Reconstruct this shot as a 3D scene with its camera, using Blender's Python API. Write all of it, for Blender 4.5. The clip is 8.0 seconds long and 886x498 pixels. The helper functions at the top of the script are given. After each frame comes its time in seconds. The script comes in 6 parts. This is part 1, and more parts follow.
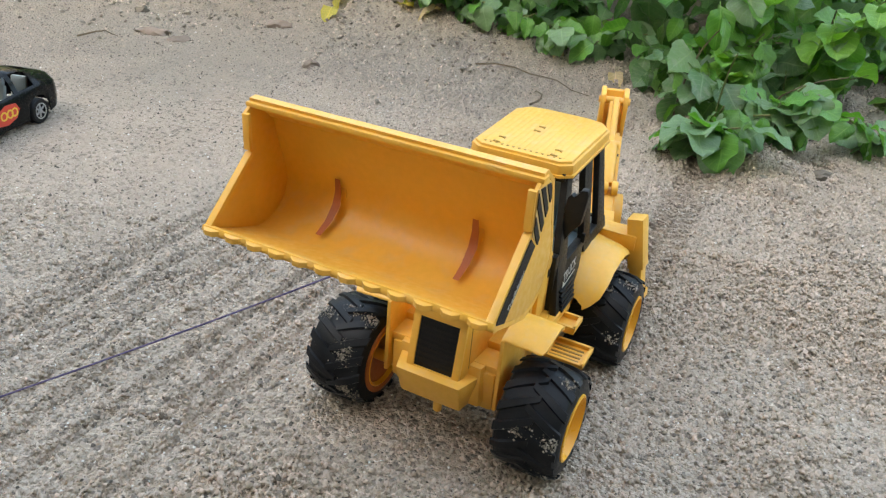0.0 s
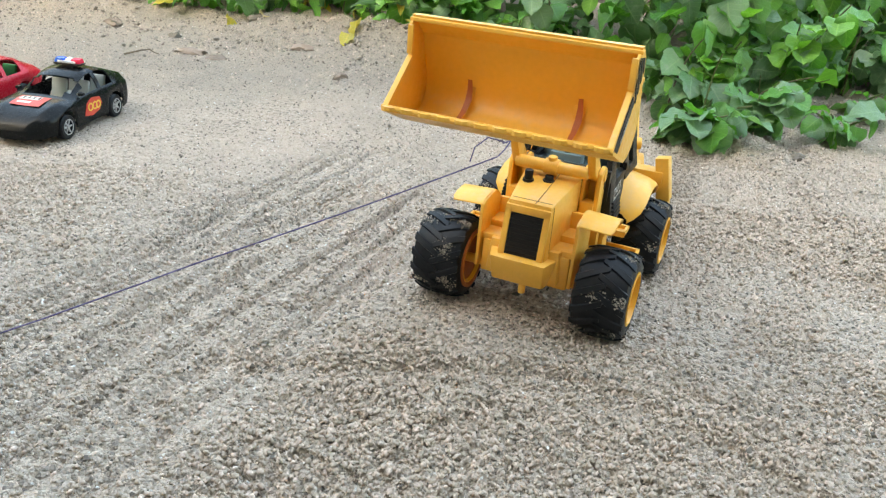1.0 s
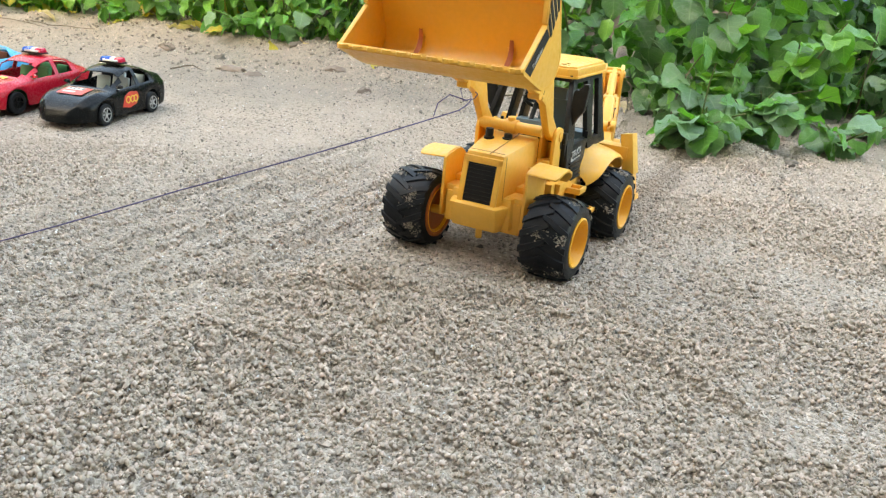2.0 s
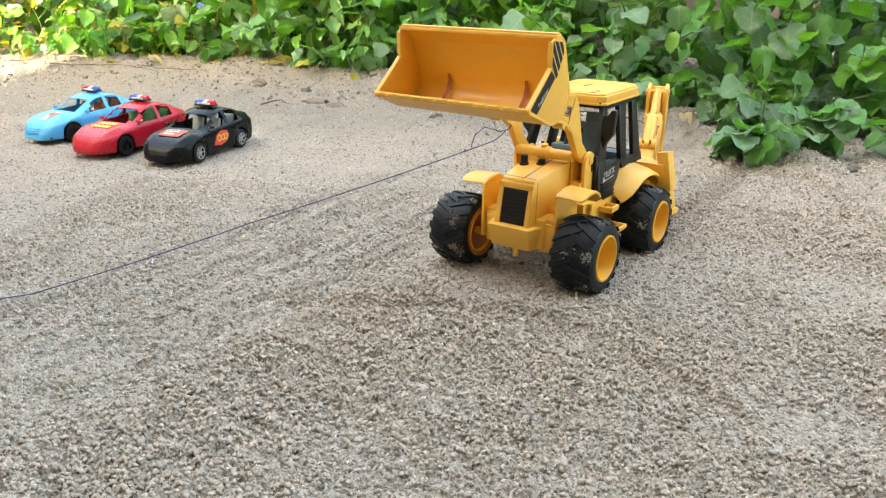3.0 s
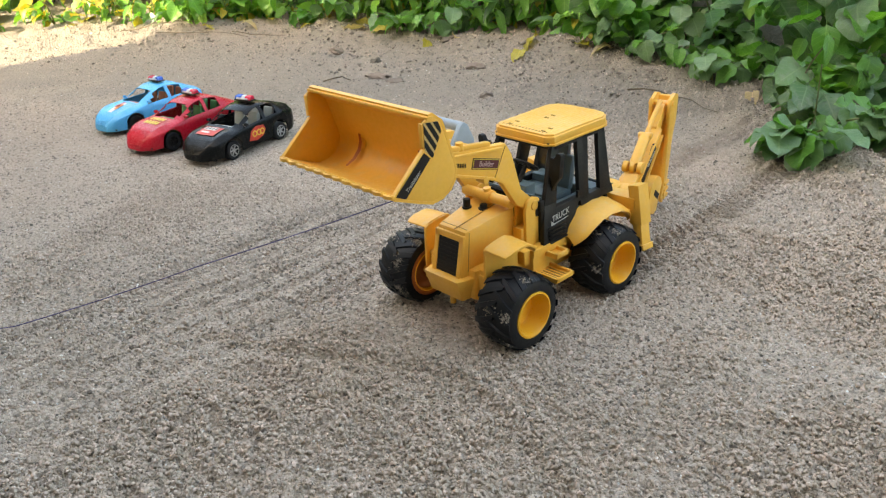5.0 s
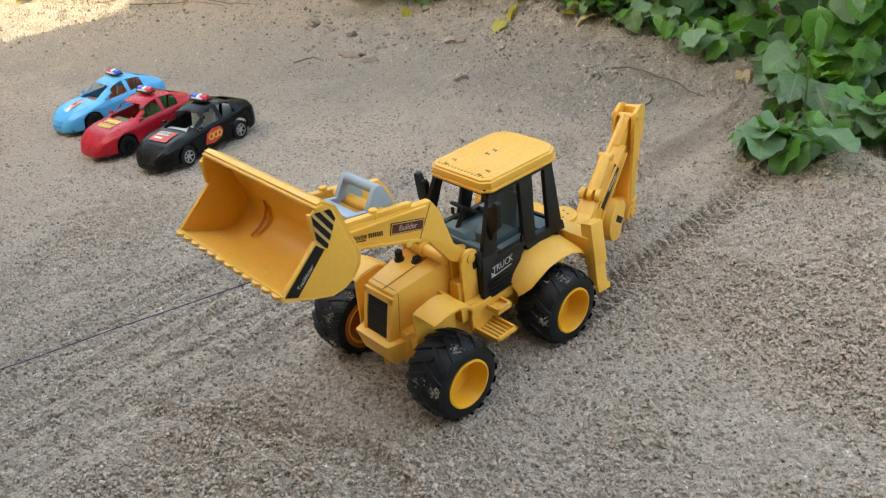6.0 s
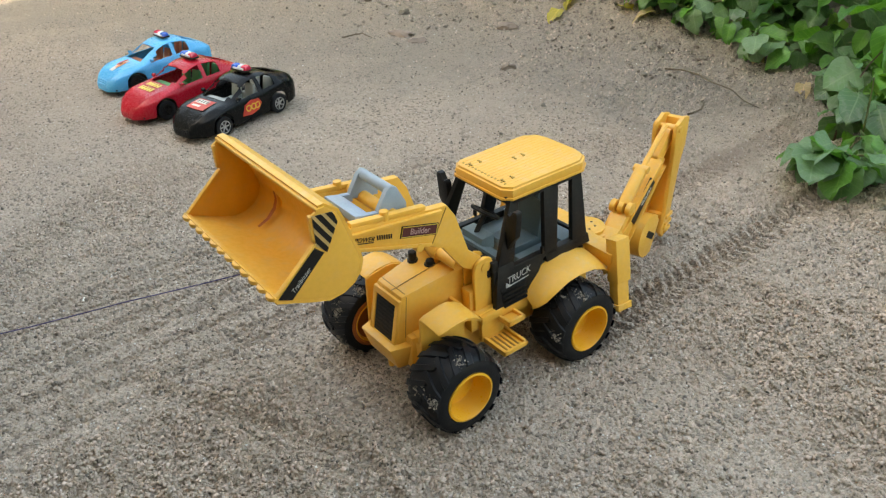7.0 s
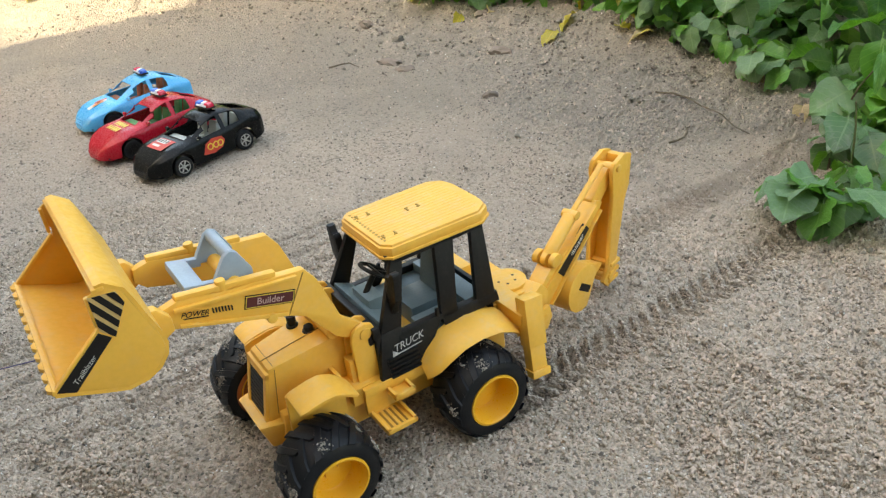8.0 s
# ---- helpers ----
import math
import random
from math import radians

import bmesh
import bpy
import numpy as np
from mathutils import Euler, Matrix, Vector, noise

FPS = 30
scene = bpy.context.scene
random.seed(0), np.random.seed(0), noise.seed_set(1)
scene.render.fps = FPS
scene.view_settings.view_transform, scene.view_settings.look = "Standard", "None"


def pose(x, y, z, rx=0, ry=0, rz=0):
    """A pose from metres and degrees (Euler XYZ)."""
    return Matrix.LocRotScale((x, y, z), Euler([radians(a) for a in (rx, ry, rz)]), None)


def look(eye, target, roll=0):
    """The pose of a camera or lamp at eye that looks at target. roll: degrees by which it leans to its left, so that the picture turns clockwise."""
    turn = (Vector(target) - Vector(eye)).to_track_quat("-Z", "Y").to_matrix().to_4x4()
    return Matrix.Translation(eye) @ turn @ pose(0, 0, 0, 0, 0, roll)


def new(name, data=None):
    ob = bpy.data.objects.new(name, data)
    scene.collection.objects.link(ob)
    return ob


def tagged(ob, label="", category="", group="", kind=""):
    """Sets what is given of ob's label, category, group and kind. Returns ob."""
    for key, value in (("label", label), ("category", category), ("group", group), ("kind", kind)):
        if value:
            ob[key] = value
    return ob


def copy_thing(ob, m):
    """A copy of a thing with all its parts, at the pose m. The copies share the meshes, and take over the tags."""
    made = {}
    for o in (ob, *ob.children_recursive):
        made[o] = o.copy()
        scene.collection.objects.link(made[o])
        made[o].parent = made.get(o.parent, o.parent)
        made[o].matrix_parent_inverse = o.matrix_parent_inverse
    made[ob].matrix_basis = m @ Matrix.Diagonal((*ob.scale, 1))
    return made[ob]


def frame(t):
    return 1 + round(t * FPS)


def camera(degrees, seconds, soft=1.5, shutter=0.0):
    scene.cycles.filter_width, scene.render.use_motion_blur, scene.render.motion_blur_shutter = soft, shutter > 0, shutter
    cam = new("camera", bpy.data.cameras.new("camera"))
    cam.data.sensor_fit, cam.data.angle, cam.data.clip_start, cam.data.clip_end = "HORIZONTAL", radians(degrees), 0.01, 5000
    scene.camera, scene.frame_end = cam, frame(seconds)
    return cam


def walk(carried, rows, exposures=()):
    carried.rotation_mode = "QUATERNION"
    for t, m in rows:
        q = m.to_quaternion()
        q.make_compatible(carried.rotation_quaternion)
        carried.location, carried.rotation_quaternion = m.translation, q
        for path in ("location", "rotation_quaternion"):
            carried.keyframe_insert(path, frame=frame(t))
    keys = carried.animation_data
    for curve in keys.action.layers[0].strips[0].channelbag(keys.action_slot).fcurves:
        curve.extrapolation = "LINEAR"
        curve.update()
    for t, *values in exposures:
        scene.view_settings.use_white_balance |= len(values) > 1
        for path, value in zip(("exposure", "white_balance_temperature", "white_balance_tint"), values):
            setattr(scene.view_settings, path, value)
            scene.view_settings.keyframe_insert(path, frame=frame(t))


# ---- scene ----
cam = camera(59.0, 8.0, soft=1.25)
# seconds, eye, target, roll
PATH = [
    (0, (0.01, -0.022, 0.366), (-0.018, 1.724, -0.609), 4.4),
    (0.5, (-0.047, -0.105, 0.368), (0.029, 1.677, -0.537), 4.1),
    (1, (-0.075, -0.189, 0.317), (-0.02, 1.629, -0.516), 4.7),
    (1.5, (-0.06, -0.251, 0.263), (-0.062, 1.62, -0.442), 5.3),
    (1.7, (-0.03, -0.264, 0.255), (-0.063, 1.605, -0.457), 5.5),
    (2.8, (0.07, -0.328, 0.285), (-0.251, 1.534, -0.371), 0.5),
    (3, (0.077, -0.338, 0.293), (-0.288, 1.504, -0.395), 0.1),
    (3.5, (0.127, -0.35, 0.327), (-0.414, 1.433, -0.399), -2.8),
    (4, (0.222, -0.313, 0.372), (-0.405, 1.405, -0.437), -3.3),
    (4.5, (0.264, -0.261, 0.397), (-0.456, 1.396, -0.46), -4.9),
    (4.7, (0.263, -0.253, 0.391), (-0.453, 1.405, -0.469), -4.2),
    (5.8, (0.294, -0.123, 0.448), (-0.446, 1.483, -0.487), -4.2),
    (6, (0.305, -0.099, 0.458), (-0.453, 1.455, -0.548), -6.6),
    (6.5, (0.331, -0.068, 0.449), (-0.524, 1.434, -0.557), -6.8),
    (7, (0.314, -0.058, 0.463), (-0.537, 1.419, -0.584), -3.5),
    (7.5, (0.306, -0.056, 0.473), (-0.566, 1.409, -0.573), -3.3),
    (7.8, (0.333, -0.004, 0.472), (-0.582, 1.424, -0.588), -2.6),
    (8, (0.397, 0.081, 0.444), (-0.604, 1.498, -0.551), -6.9),
]
EXPOSURE = [(0.0, 3.4, 8700, 4), (0.5, 3.68, 8450, 2), (1.0, 3.81, 8500, 0), (1.5, 3.86, 8900, 2), (3.0, 3.78, 9100, 3), (3.5, 3.6, 9250, 4), (4.0, 3.6, 9200, 5), (4.5, 3.46, 9100, 6), (6.0, 3.08, 9150, 6), (6.5, 3.08, 9300, 6), (7.0, 3.12, 9500, 3), (8.0, 3.21, 9400, 4)]
walk(cam, [(t, look(eye, target, roll)) for t, eye, target, roll in PATH], EXPOSURE)

# ---- light: open shade of an added wall, sun beyond the shadow's edge ----
SUN_TURN, SUN_HEIGHT = -29.4, 36.0   # the sun stands behind and to the left: degrees from -y towards +x, and above the horizon
sun_way = Vector((math.sin(radians(SUN_TURN)) * math.cos(radians(SUN_HEIGHT)), -math.cos(radians(SUN_TURN)) * math.cos(radians(SUN_HEIGHT)), math.sin(radians(SUN_HEIGHT))))
world = bpy.data.worlds.new("sky")
scene.world = world
world.use_nodes = True
sky = world.node_tree.nodes.new("ShaderNodeTexSky")
sky.sky_type, sky.sun_disc = "NISHITA", False
sky.sun_elevation, sky.sun_rotation = radians(SUN_HEIGHT), math.atan2(sun_way.x, sun_way.y)
sky.air_density, sky.dust_density, sky.ozone_density = 1.0, 3.0, 1.0
background = world.node_tree.nodes["Background"]
background.inputs["Strength"].default_value = 0.15
world.node_tree.links.new(sky.outputs["Color"], background.inputs["Color"])
sun = new("sun", bpy.data.lights.new("sun", "SUN"))
sun.data.energy, sun.data.angle, sun.data.color = 1.5, radians(0.5), (1.0, 0.95, 0.86)
sun.matrix_world = look(sun_way * 20, (0, 0, 0))


# ---- materials ----
def material(name, colour, rough=0.5, second=None, scale=40.0, amount=0.5, bump=0.0, bump_scale=300.0, metal=0.0, coat=0.0, island=0.0, each=0.0, dust=0.0, dust_colour=(0.33, 0.29, 0.235), spec=0.5):
    """A principled material with blotches of a second colour, fine grain, and dust that lies on what faces up."""
    m = bpy.data.materials.new(name)
    m.use_nodes = True
    nodes, link = m.node_tree.nodes, m.node_tree.links.new
    shader = nodes["Principled BSDF"]
    shader.inputs["Roughness"].default_value, shader.inputs["Metallic"].default_value = rough, metal
    shader.inputs["Coat Weight"].default_value, shader.inputs["Specular IOR Level"].default_value = coat, spec
    place = nodes.new("ShaderNodeTexCoord").outputs["Object"]

    def blotch(size, detail=4.0, low=0.35, high=0.65):
        tex = nodes.new("ShaderNodeTexNoise")
        tex.inputs["Scale"].default_value, tex.inputs["Detail"].default_value = size, detail
        link(place, tex.inputs["Vector"])
        ramp = nodes.new("ShaderNodeMapRange")
        ramp.inputs["From Min"].default_value, ramp.inputs["From Max"].default_value = low, high
        link(tex.outputs["Fac"], ramp.inputs["Value"])
        return ramp.outputs["Result"]

    def mixed(factor, a, b):
        mix = nodes.new("ShaderNodeMix")
        mix.data_type = "RGBA"
        link(factor, mix.inputs[0])
        for value, socket in ((a, mix.inputs[6]), (b, mix.inputs[7])):
            if isinstance(value, tuple):
                socket.default_value = (*value, 1)
            else:
                link(value, socket)
        return mix.outputs[2]

    def scaled(value, k):
        node = nodes.new("ShaderNodeMath")
        node.operation = "MULTIPLY"
        link(value, node.inputs[0])
        node.inputs[1].default_value = k
        return node.outputs[0]

    second = second or tuple(c * 0.8 for c in colour)
    out = mixed(scaled(blotch(scale), amount), colour, second)
    grain = blotch(scale * 9, 3.0, 0.3, 0.7)
    out = mixed(scaled(grain, amount * 0.35), out, tuple(c * 0.7 for c in colour))
    if island or each:
        source = nodes.new("ShaderNodeNewGeometry").outputs["Random Per Island"] if island else nodes.new("ShaderNodeObjectInfo").outputs["Random"]
        hsv = nodes.new("ShaderNodeHueSaturation")
        span = nodes.new("ShaderNodeMapRange")
        span.inputs["To Min"].default_value, span.inputs["To Max"].default_value = 1 - (island or each), 1 + (island or each)
        link(source, span.inputs["Value"])
        link(span.outputs["Result"], hsv.inputs["Value"])
        hue = nodes.new("ShaderNodeMapRange")
        hue.inputs["To Min"].default_value, hue.inputs["To Max"].default_value = 0.5 + (island or each) * 0.05, 0.5 - (island or each) * 0.05
        link(source, hue.inputs["Value"])
        link(hue.outputs["Result"], hsv.inputs["Hue"])
        link(out, hsv.inputs["Color"])
        out = hsv.outputs["Color"]
    if dust:
        facing = nodes.new("ShaderNodeSeparateXYZ")
        link(nodes.new("ShaderNodeNewGeometry").outputs["Normal"], facing.inputs[0])
        lying = nodes.new("ShaderNodeMapRange")
        lying.inputs["From Min"].default_value, lying.inputs["From Max"].default_value = -0.6, 1.0
        link(facing.outputs["Z"], lying.inputs["Value"])
        both = nodes.new("ShaderNodeMath")
        both.operation = "MULTIPLY"
        link(lying.outputs["Result"], both.inputs[0])
        link(blotch(scale * 4, 8.0, 0.5, 0.72), both.inputs[1])
        out = mixed(scaled(both.outputs[0], dust), out, dust_colour)
    link(out, shader.inputs["Base Color"])
    if bump:
        tex = nodes.new("ShaderNodeTexNoise")
        tex.inputs["Scale"].default_value, tex.inputs["Detail"].default_value = bump_scale, 5.0
        link(place, tex.inputs["Vector"])
        node = nodes.new("ShaderNodeBump")
        node.inputs["Strength"].default_value, node.inputs["Distance"].default_value = bump, 0.6 / bump_scale
        link(tex.outputs["Fac"], node.inputs["Height"])
        link(node.outputs["Normal"], shader.inputs["Normal"])
    wear = nodes.new("ShaderNodeMapRange")
    wear.inputs["To Min"].default_value, wear.inputs["To Max"].default_value = max(rough - 0.08, 0.05), min(rough + 0.12, 1)
    link(grain, wear.inputs["Value"])
    link(wear.outputs["Result"], shader.inputs["Roughness"])
    return m


# pale dust on upward faces also puts their lit sheen into the colour
YELLOW = material("yellow_plastic", (0.86, 0.448, 0.072), 0.38, (0.83, 0.390, 0.052), 30, 0.5, 0.08, 900, dust=0.20, dust_colour=(0.58, 0.49, 0.36), spec=0.4)
RIM_YELLOW = material("rim_yellow_plastic", (0.86, 0.42, 0.035), 0.32, (0.80, 0.34, 0.02), 60, 0.4, 0.05, 900)
RUBBER = material("black_tyre_plastic", (0.009, 0.0095, 0.011), 0.42, (0.016, 0.016, 0.017), 80, 0.5, 0.15, 700, spec=0.20)
MUD = material("stuck_sand", (0.36, 0.315, 0.26), 0.9, (0.22, 0.19, 0.158), 90, 0.6, island=0.4)
BLACK = material("black_plastic", (0.0075, 0.0068, 0.0066), 0.42, (0.012, 0.011, 0.010), 60, 0.5, 0.08, 900, dust=0.03, spec=0.25)
SLOT = material("slot_shade_orange", (0.40, 0.095, 0.015), 0.5, None, 60, 0.4)
SEAM = material("shaded_yellow_seam", (0.32, 0.15, 0.02), 0.5, None, 60, 0.4)
GREY_DARK = material("grey_cab_plastic", (0.130, 0.188, 0.208), 0.40, (0.105, 0.152, 0.170), 60, 0.5, 0.06, 900, dust=0.1)
GREY = material("grey_blue_plastic", (0.30, 0.37, 0.43), 0.4, (0.24, 0.30, 0.36), 60, 0.5, 0.06, 900, dust=0.1)
DECAL_TAN = material("tan_sticker", (0.62, 0.40, 0.15), 0.45, (0.52, 0.33, 0.13), 300, 0.5)
DECAL_PINK = material("pinkish_print", (0.62, 0.42, 0.40), 0.45, (0.40, 0.20, 0.20), 500, 0.6)
DECAL_WORN = material("worn_print", (0.56, 0.54, 0.51), 0.5, (0.26, 0.25, 0.23), 420, 0.8)
ROOF_MARK = material("brown_scratch_and_rib_shade", (0.36, 0.20, 0.030), 0.6, (0.52, 0.28, 0.035), 500, 0.6)
# red-brown puts the shade inside the wheel into the hub's colour
HUB_SHADE = material("shaded_hub_yellow", (0.40, 0.105, 0.020), 0.45, (0.32, 0.082, 0.017), 60, 0.5, 0.05, 800, dust=0.05)
DECAL_BLACK = material("black_sticker", (0.009, 0.007, 0.006), 0.5, (0.014, 0.011, 0.009), 200, 0.5, spec=0.25)
DECAL_MAROON = material("maroon_sticker", (0.10, 0.014, 0.014), 0.42, None, 200, 0.5)
DECAL_WHITE = material("white_print", (0.72, 0.69, 0.62), 0.5, None, 300, 0.4)
DECAL_RED = material("red_print", (0.62, 0.05, 0.03), 0.4, None, 300, 0.4)
DECAL_YELLOW = material("yellow_print", (0.80, 0.55, 0.08), 0.4, None, 300, 0.4)
DECAL_ORANGE = material("orange_print", (0.85, 0.25, 0.05), 0.4, None, 300, 0.4)
CAR_BLUE = material("blue_car_plastic", (0.045, 0.40, 0.72), 0.28, (0.04, 0.35, 0.66), 60, 0.4, 0.0, 700, dust=0.05)
CAR_RED = material("red_car_plastic", (0.50, 0.010, 0.026), 0.25, (0.43, 0.009, 0.020), 60, 0.4, 0.0, 700, dust=0.012, spec=0.32)
CAR_BLACK = material("black_car_plastic", (0.006, 0.0064, 0.0064), 0.2, (0.012, 0.012, 0.012), 60, 0.4, 0.0, 700, dust=0.003, spec=0.14)
INSIDE_ORANGE = material("orange_interior", (0.42, 0.13, 0.06), 0.5, None, 80, 0.5)
INSIDE_GREEN = material("green_interior", (0.05, 0.24, 0.08), 0.5, None, 80, 0.5)
INSIDE_PALE = material("pale_interior", (0.42, 0.45, 0.43), 0.5, None, 80, 0.5)
LENS_BLUE = material("blue_lens", (0.02, 0.12, 0.55), 0.15, None, 80, 0.3)
LENS_RED = material("red_lens", (0.62, 0.02, 0.06), 0.15, None, 80, 0.3)
LENS_WHITE = material("white_plastic", (0.70, 0.72, 0.74), 0.3, None, 80, 0.3)
SILVER = material("silver_plastic", (0.55, 0.55, 0.55), 0.35, None, 120, 0.4, metal=0.6)
THREAD = material("violet_thread", (0.11, 0.085, 0.17), 0.8, (0.07, 0.055, 0.11), 900, 0.7)
STEM = material("plant_stem", (0.12, 0.17, 0.05), 0.6, (0.16, 0.12, 0.05), 60, 0.7)
TWIG = material("dry_twig", (0.13, 0.10, 0.065), 0.8, (0.12, 0.09, 0.055), 90, 0.7, 0.3, 500)


def leaf_material(name, colour, second, dust):
    """A leaf: glossy, lets some light through, with pale veins and dust."""
    m = material(name, colour, 0.33, second, 26, 0.7, 0.25, 260, each=0.0, island=0.32, dust=dust, dust_colour=(0.40, 0.40, 0.33))
    nodes, link = m.node_tree.nodes, m.node_tree.links.new
    uv = nodes.new("ShaderNodeUVMap")
    split = nodes.new("ShaderNodeSeparateXYZ")
    link(uv.outputs["UV"], split.inputs[0])

    def math_node(kind, p, q=0.0, r=0.0):
        node = nodes.new("ShaderNodeMath")
        node.operation = kind
        for value, socket in zip((p, q, r), node.inputs):
            if isinstance(value, float):
                socket.default_value = value
            else:
                link(value, socket)
        return node.outputs[0]

    off = math_node("ABSOLUTE", math_node("SUBTRACT", split.outputs["Y"], 0.5))
    rib = math_node("LESS_THAN", off, 0.022)
    wave = math_node("SINE", math_node("MULTIPLY", math_node("SUBTRACT", split.outputs["X"], math_node("MULTIPLY", off, 0.55)), 44.0))
    side = math_node("MULTIPLY", math_node("GREATER_THAN", wave, 0.90), 0.55)
    vein = math_node("MULTIPLY", math_node("MAXIMUM", rib, side), 0.5)
    paint = nodes["Principled BSDF"].inputs["Base Color"]
    tint = nodes.new("ShaderNodeMix")
    tint.data_type = "RGBA"
    link(vein, tint.inputs[0])
    link(paint.links[0].from_socket, tint.inputs[6])
    tint.inputs[7].default_value = (min(colour[0] * 2.4 + 0.05, 1), min(colour[1] * 1.7 + 0.05, 1), colour[2] * 2.0 + 0.03, 1)
    link(tint.outputs[2], paint)
    shader, surface = nodes["Principled BSDF"], nodes["Material Output"].inputs["Surface"]
    clear, mix = nodes.new("ShaderNodeBsdfTranslucent"), nodes.new("ShaderNodeMixShader")
    clear.inputs["Color"].default_value = (colour[0] * 1.9, colour[1] * 1.9, colour[2] * 0.8, 1)
    mix.inputs[0].default_value = 0.28
    link(shader.outputs[0], mix.inputs[1])
    link(clear.outputs[0], mix.inputs[2])
    link(mix.outputs[0], surface)
    return m


LEAF = leaf_material("green_leaf", (0.092, 0.275, 0.046), (0.058, 0.195, 0.038), 0.16)
LEAF_DUSTY = leaf_material("dusty_leaf", (0.105, 0.235, 0.095), (0.17, 0.260, 0.165), 0.5)
LEAF_LIGHT = leaf_material("light_green_leaf", (0.140, 0.340, 0.054), (0.095, 0.250, 0.044), 0.12)
LEAF_YELLOW = leaf_material("yellowing_leaf", (0.38, 0.32, 0.04), (0.22, 0.26, 0.05), 0.2)
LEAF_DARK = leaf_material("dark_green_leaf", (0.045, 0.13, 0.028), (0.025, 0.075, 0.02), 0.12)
LEAF_DRY = leaf_material("dry_leaf", (0.40, 0.33, 0.20), (0.30, 0.22, 0.12), 0.3)
FLOWER = material("blue_flower", (0.07, 0.11, 0.62), 0.5, None, 200, 0.3)
WALL = material("weathered_wall", (0.20, 0.175, 0.145), 0.85, (0.13, 0.115, 0.095), 1.2, 0.6, 0.3, 40)


def sand_material(name):
    """Coarse grey sand: grains, pale and dark specks, damp and dry areas."""
    m = bpy.data.materials.new(name)
    m.use_nodes = True
    nodes, link = m.node_tree.nodes, m.node_tree.links.new
    shader = nodes["Principled BSDF"]
    shader.inputs["Roughness"].default_value = 0.92
    shader.inputs["Specular IOR Level"].default_value = 0.25
    place = nodes.new("ShaderNodeTexCoord").outputs["Object"]

    def noise_at(size, detail, low, high):
        tex = nodes.new("ShaderNodeTexNoise")
        tex.inputs["Scale"].default_value, tex.inputs["Detail"].default_value = size, detail
        link(place, tex.inputs["Vector"])
        span = nodes.new("ShaderNodeMapRange")
        span.inputs["From Min"].default_value, span.inputs["From Max"].default_value = low, high
        link(tex.outputs["Fac"], span.inputs["Value"])
        return span.outputs["Result"], tex.outputs["Fac"]

    def mixed(factor, a, b, k=1.0):
        mix = nodes.new("ShaderNodeMix")
        mix.data_type = "RGBA"
        times = nodes.new("ShaderNodeMath")
        times.operation = "MULTIPLY"
        link(factor, times.inputs[0])
        times.inputs[1].default_value = k
        link(times.outputs[0], mix.inputs[0])
        for value, socket in ((a, mix.inputs[6]), (b, mix.inputs[7])):
            if isinstance(value, tuple):
                socket.default_value = (*value, 1)
            else:
                link(value, socket)
        return mix.outputs[2]

    broad, _ = noise_at(2.2, 5, 0.35, 0.7)
    middle, _ = noise_at(17, 6, 0.35, 0.7)
    clump, clump_raw = noise_at(150, 5, 0.3, 0.72)

    def grains(size):
        tex = nodes.new("ShaderNodeTexVoronoi")
        tex.inputs["Scale"].default_value = size
        link(place, tex.inputs["Vector"])
        tone = nodes.new("ShaderNodeSeparateColor")
        link(tex.outputs["Color"], tone.inputs[0])
        return tone.outputs[0], tone.outputs[1], tex.outputs["Distance"]

    def span(value, low, high, to_low=0.0, to_high=1.0):
        node = nodes.new("ShaderNodeMapRange")
        for key, number in (("From Min", low), ("From Max", high), ("To Min", to_low), ("To Max", to_high)):
            node.inputs[key].default_value = number
        link(value, node.inputs["Value"])
        return node.outputs["Result"]

    big_a, big_b, big_d = grains(270)
    fine_a, fine_b, fine_d = grains(620)
    patchy, _ = noise_at(7, 3, 0.38, 0.62)

    def speckled(value, low, high):
        """Single grains of another colour, more in some places than in others."""
        node = nodes.new("ShaderNodeMath")
        node.operation = "MULTIPLY"
        link(span(value, low, high), node.inputs[0])
        link(span(patchy, 0.0, 1.0, 0.45, 1.0), node.inputs[1])
        return node.outputs[0]

    out = mixed(broad, (0.652, 0.528, 0.424), (0.538, 0.436, 0.350))
    out = mixed(middle, out, (0.455, 0.367, 0.296), 0.40)
    out = mixed(clump, out, (0.340, 0.278, 0.216), 0.30)
    out = mixed(speckled(big_b, 0.70, 0.95), out, (0.68, 0.580, 0.470), 0.28)
    out = mixed(speckled(fine_b, 0.60, 1.0), out, (0.64, 0.540, 0.435), 0.22)
    # dark grains, which also put the shade of gaps between crumbs into the colour
    out = mixed(speckled(big_a, 0.80, 0.88), out, (0.075, 0.060, 0.047), 0.56)
    out = mixed(speckled(fine_a, 0.74, 0.92), out, (0.10, 0.080, 0.062), 0.34)
    out = mixed(span(fine_b, 0.990, 0.994), out, (0.86, 0.83, 0.77), 0.8)
    # darker grey towards the back of the yard, its edge swayed by noise
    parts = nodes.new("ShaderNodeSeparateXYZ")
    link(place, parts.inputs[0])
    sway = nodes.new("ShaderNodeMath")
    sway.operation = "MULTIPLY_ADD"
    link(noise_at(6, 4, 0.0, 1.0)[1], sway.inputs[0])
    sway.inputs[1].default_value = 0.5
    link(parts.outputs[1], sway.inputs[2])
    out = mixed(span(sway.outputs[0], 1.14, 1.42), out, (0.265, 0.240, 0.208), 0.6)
    link(out, shader.inputs["Base Color"])
    domes = nodes.new("ShaderNodeMath")
    domes.operation = "ADD"
    link(span(big_d, 0.0, 0.7, 1.6, 0.0), domes.inputs[0])
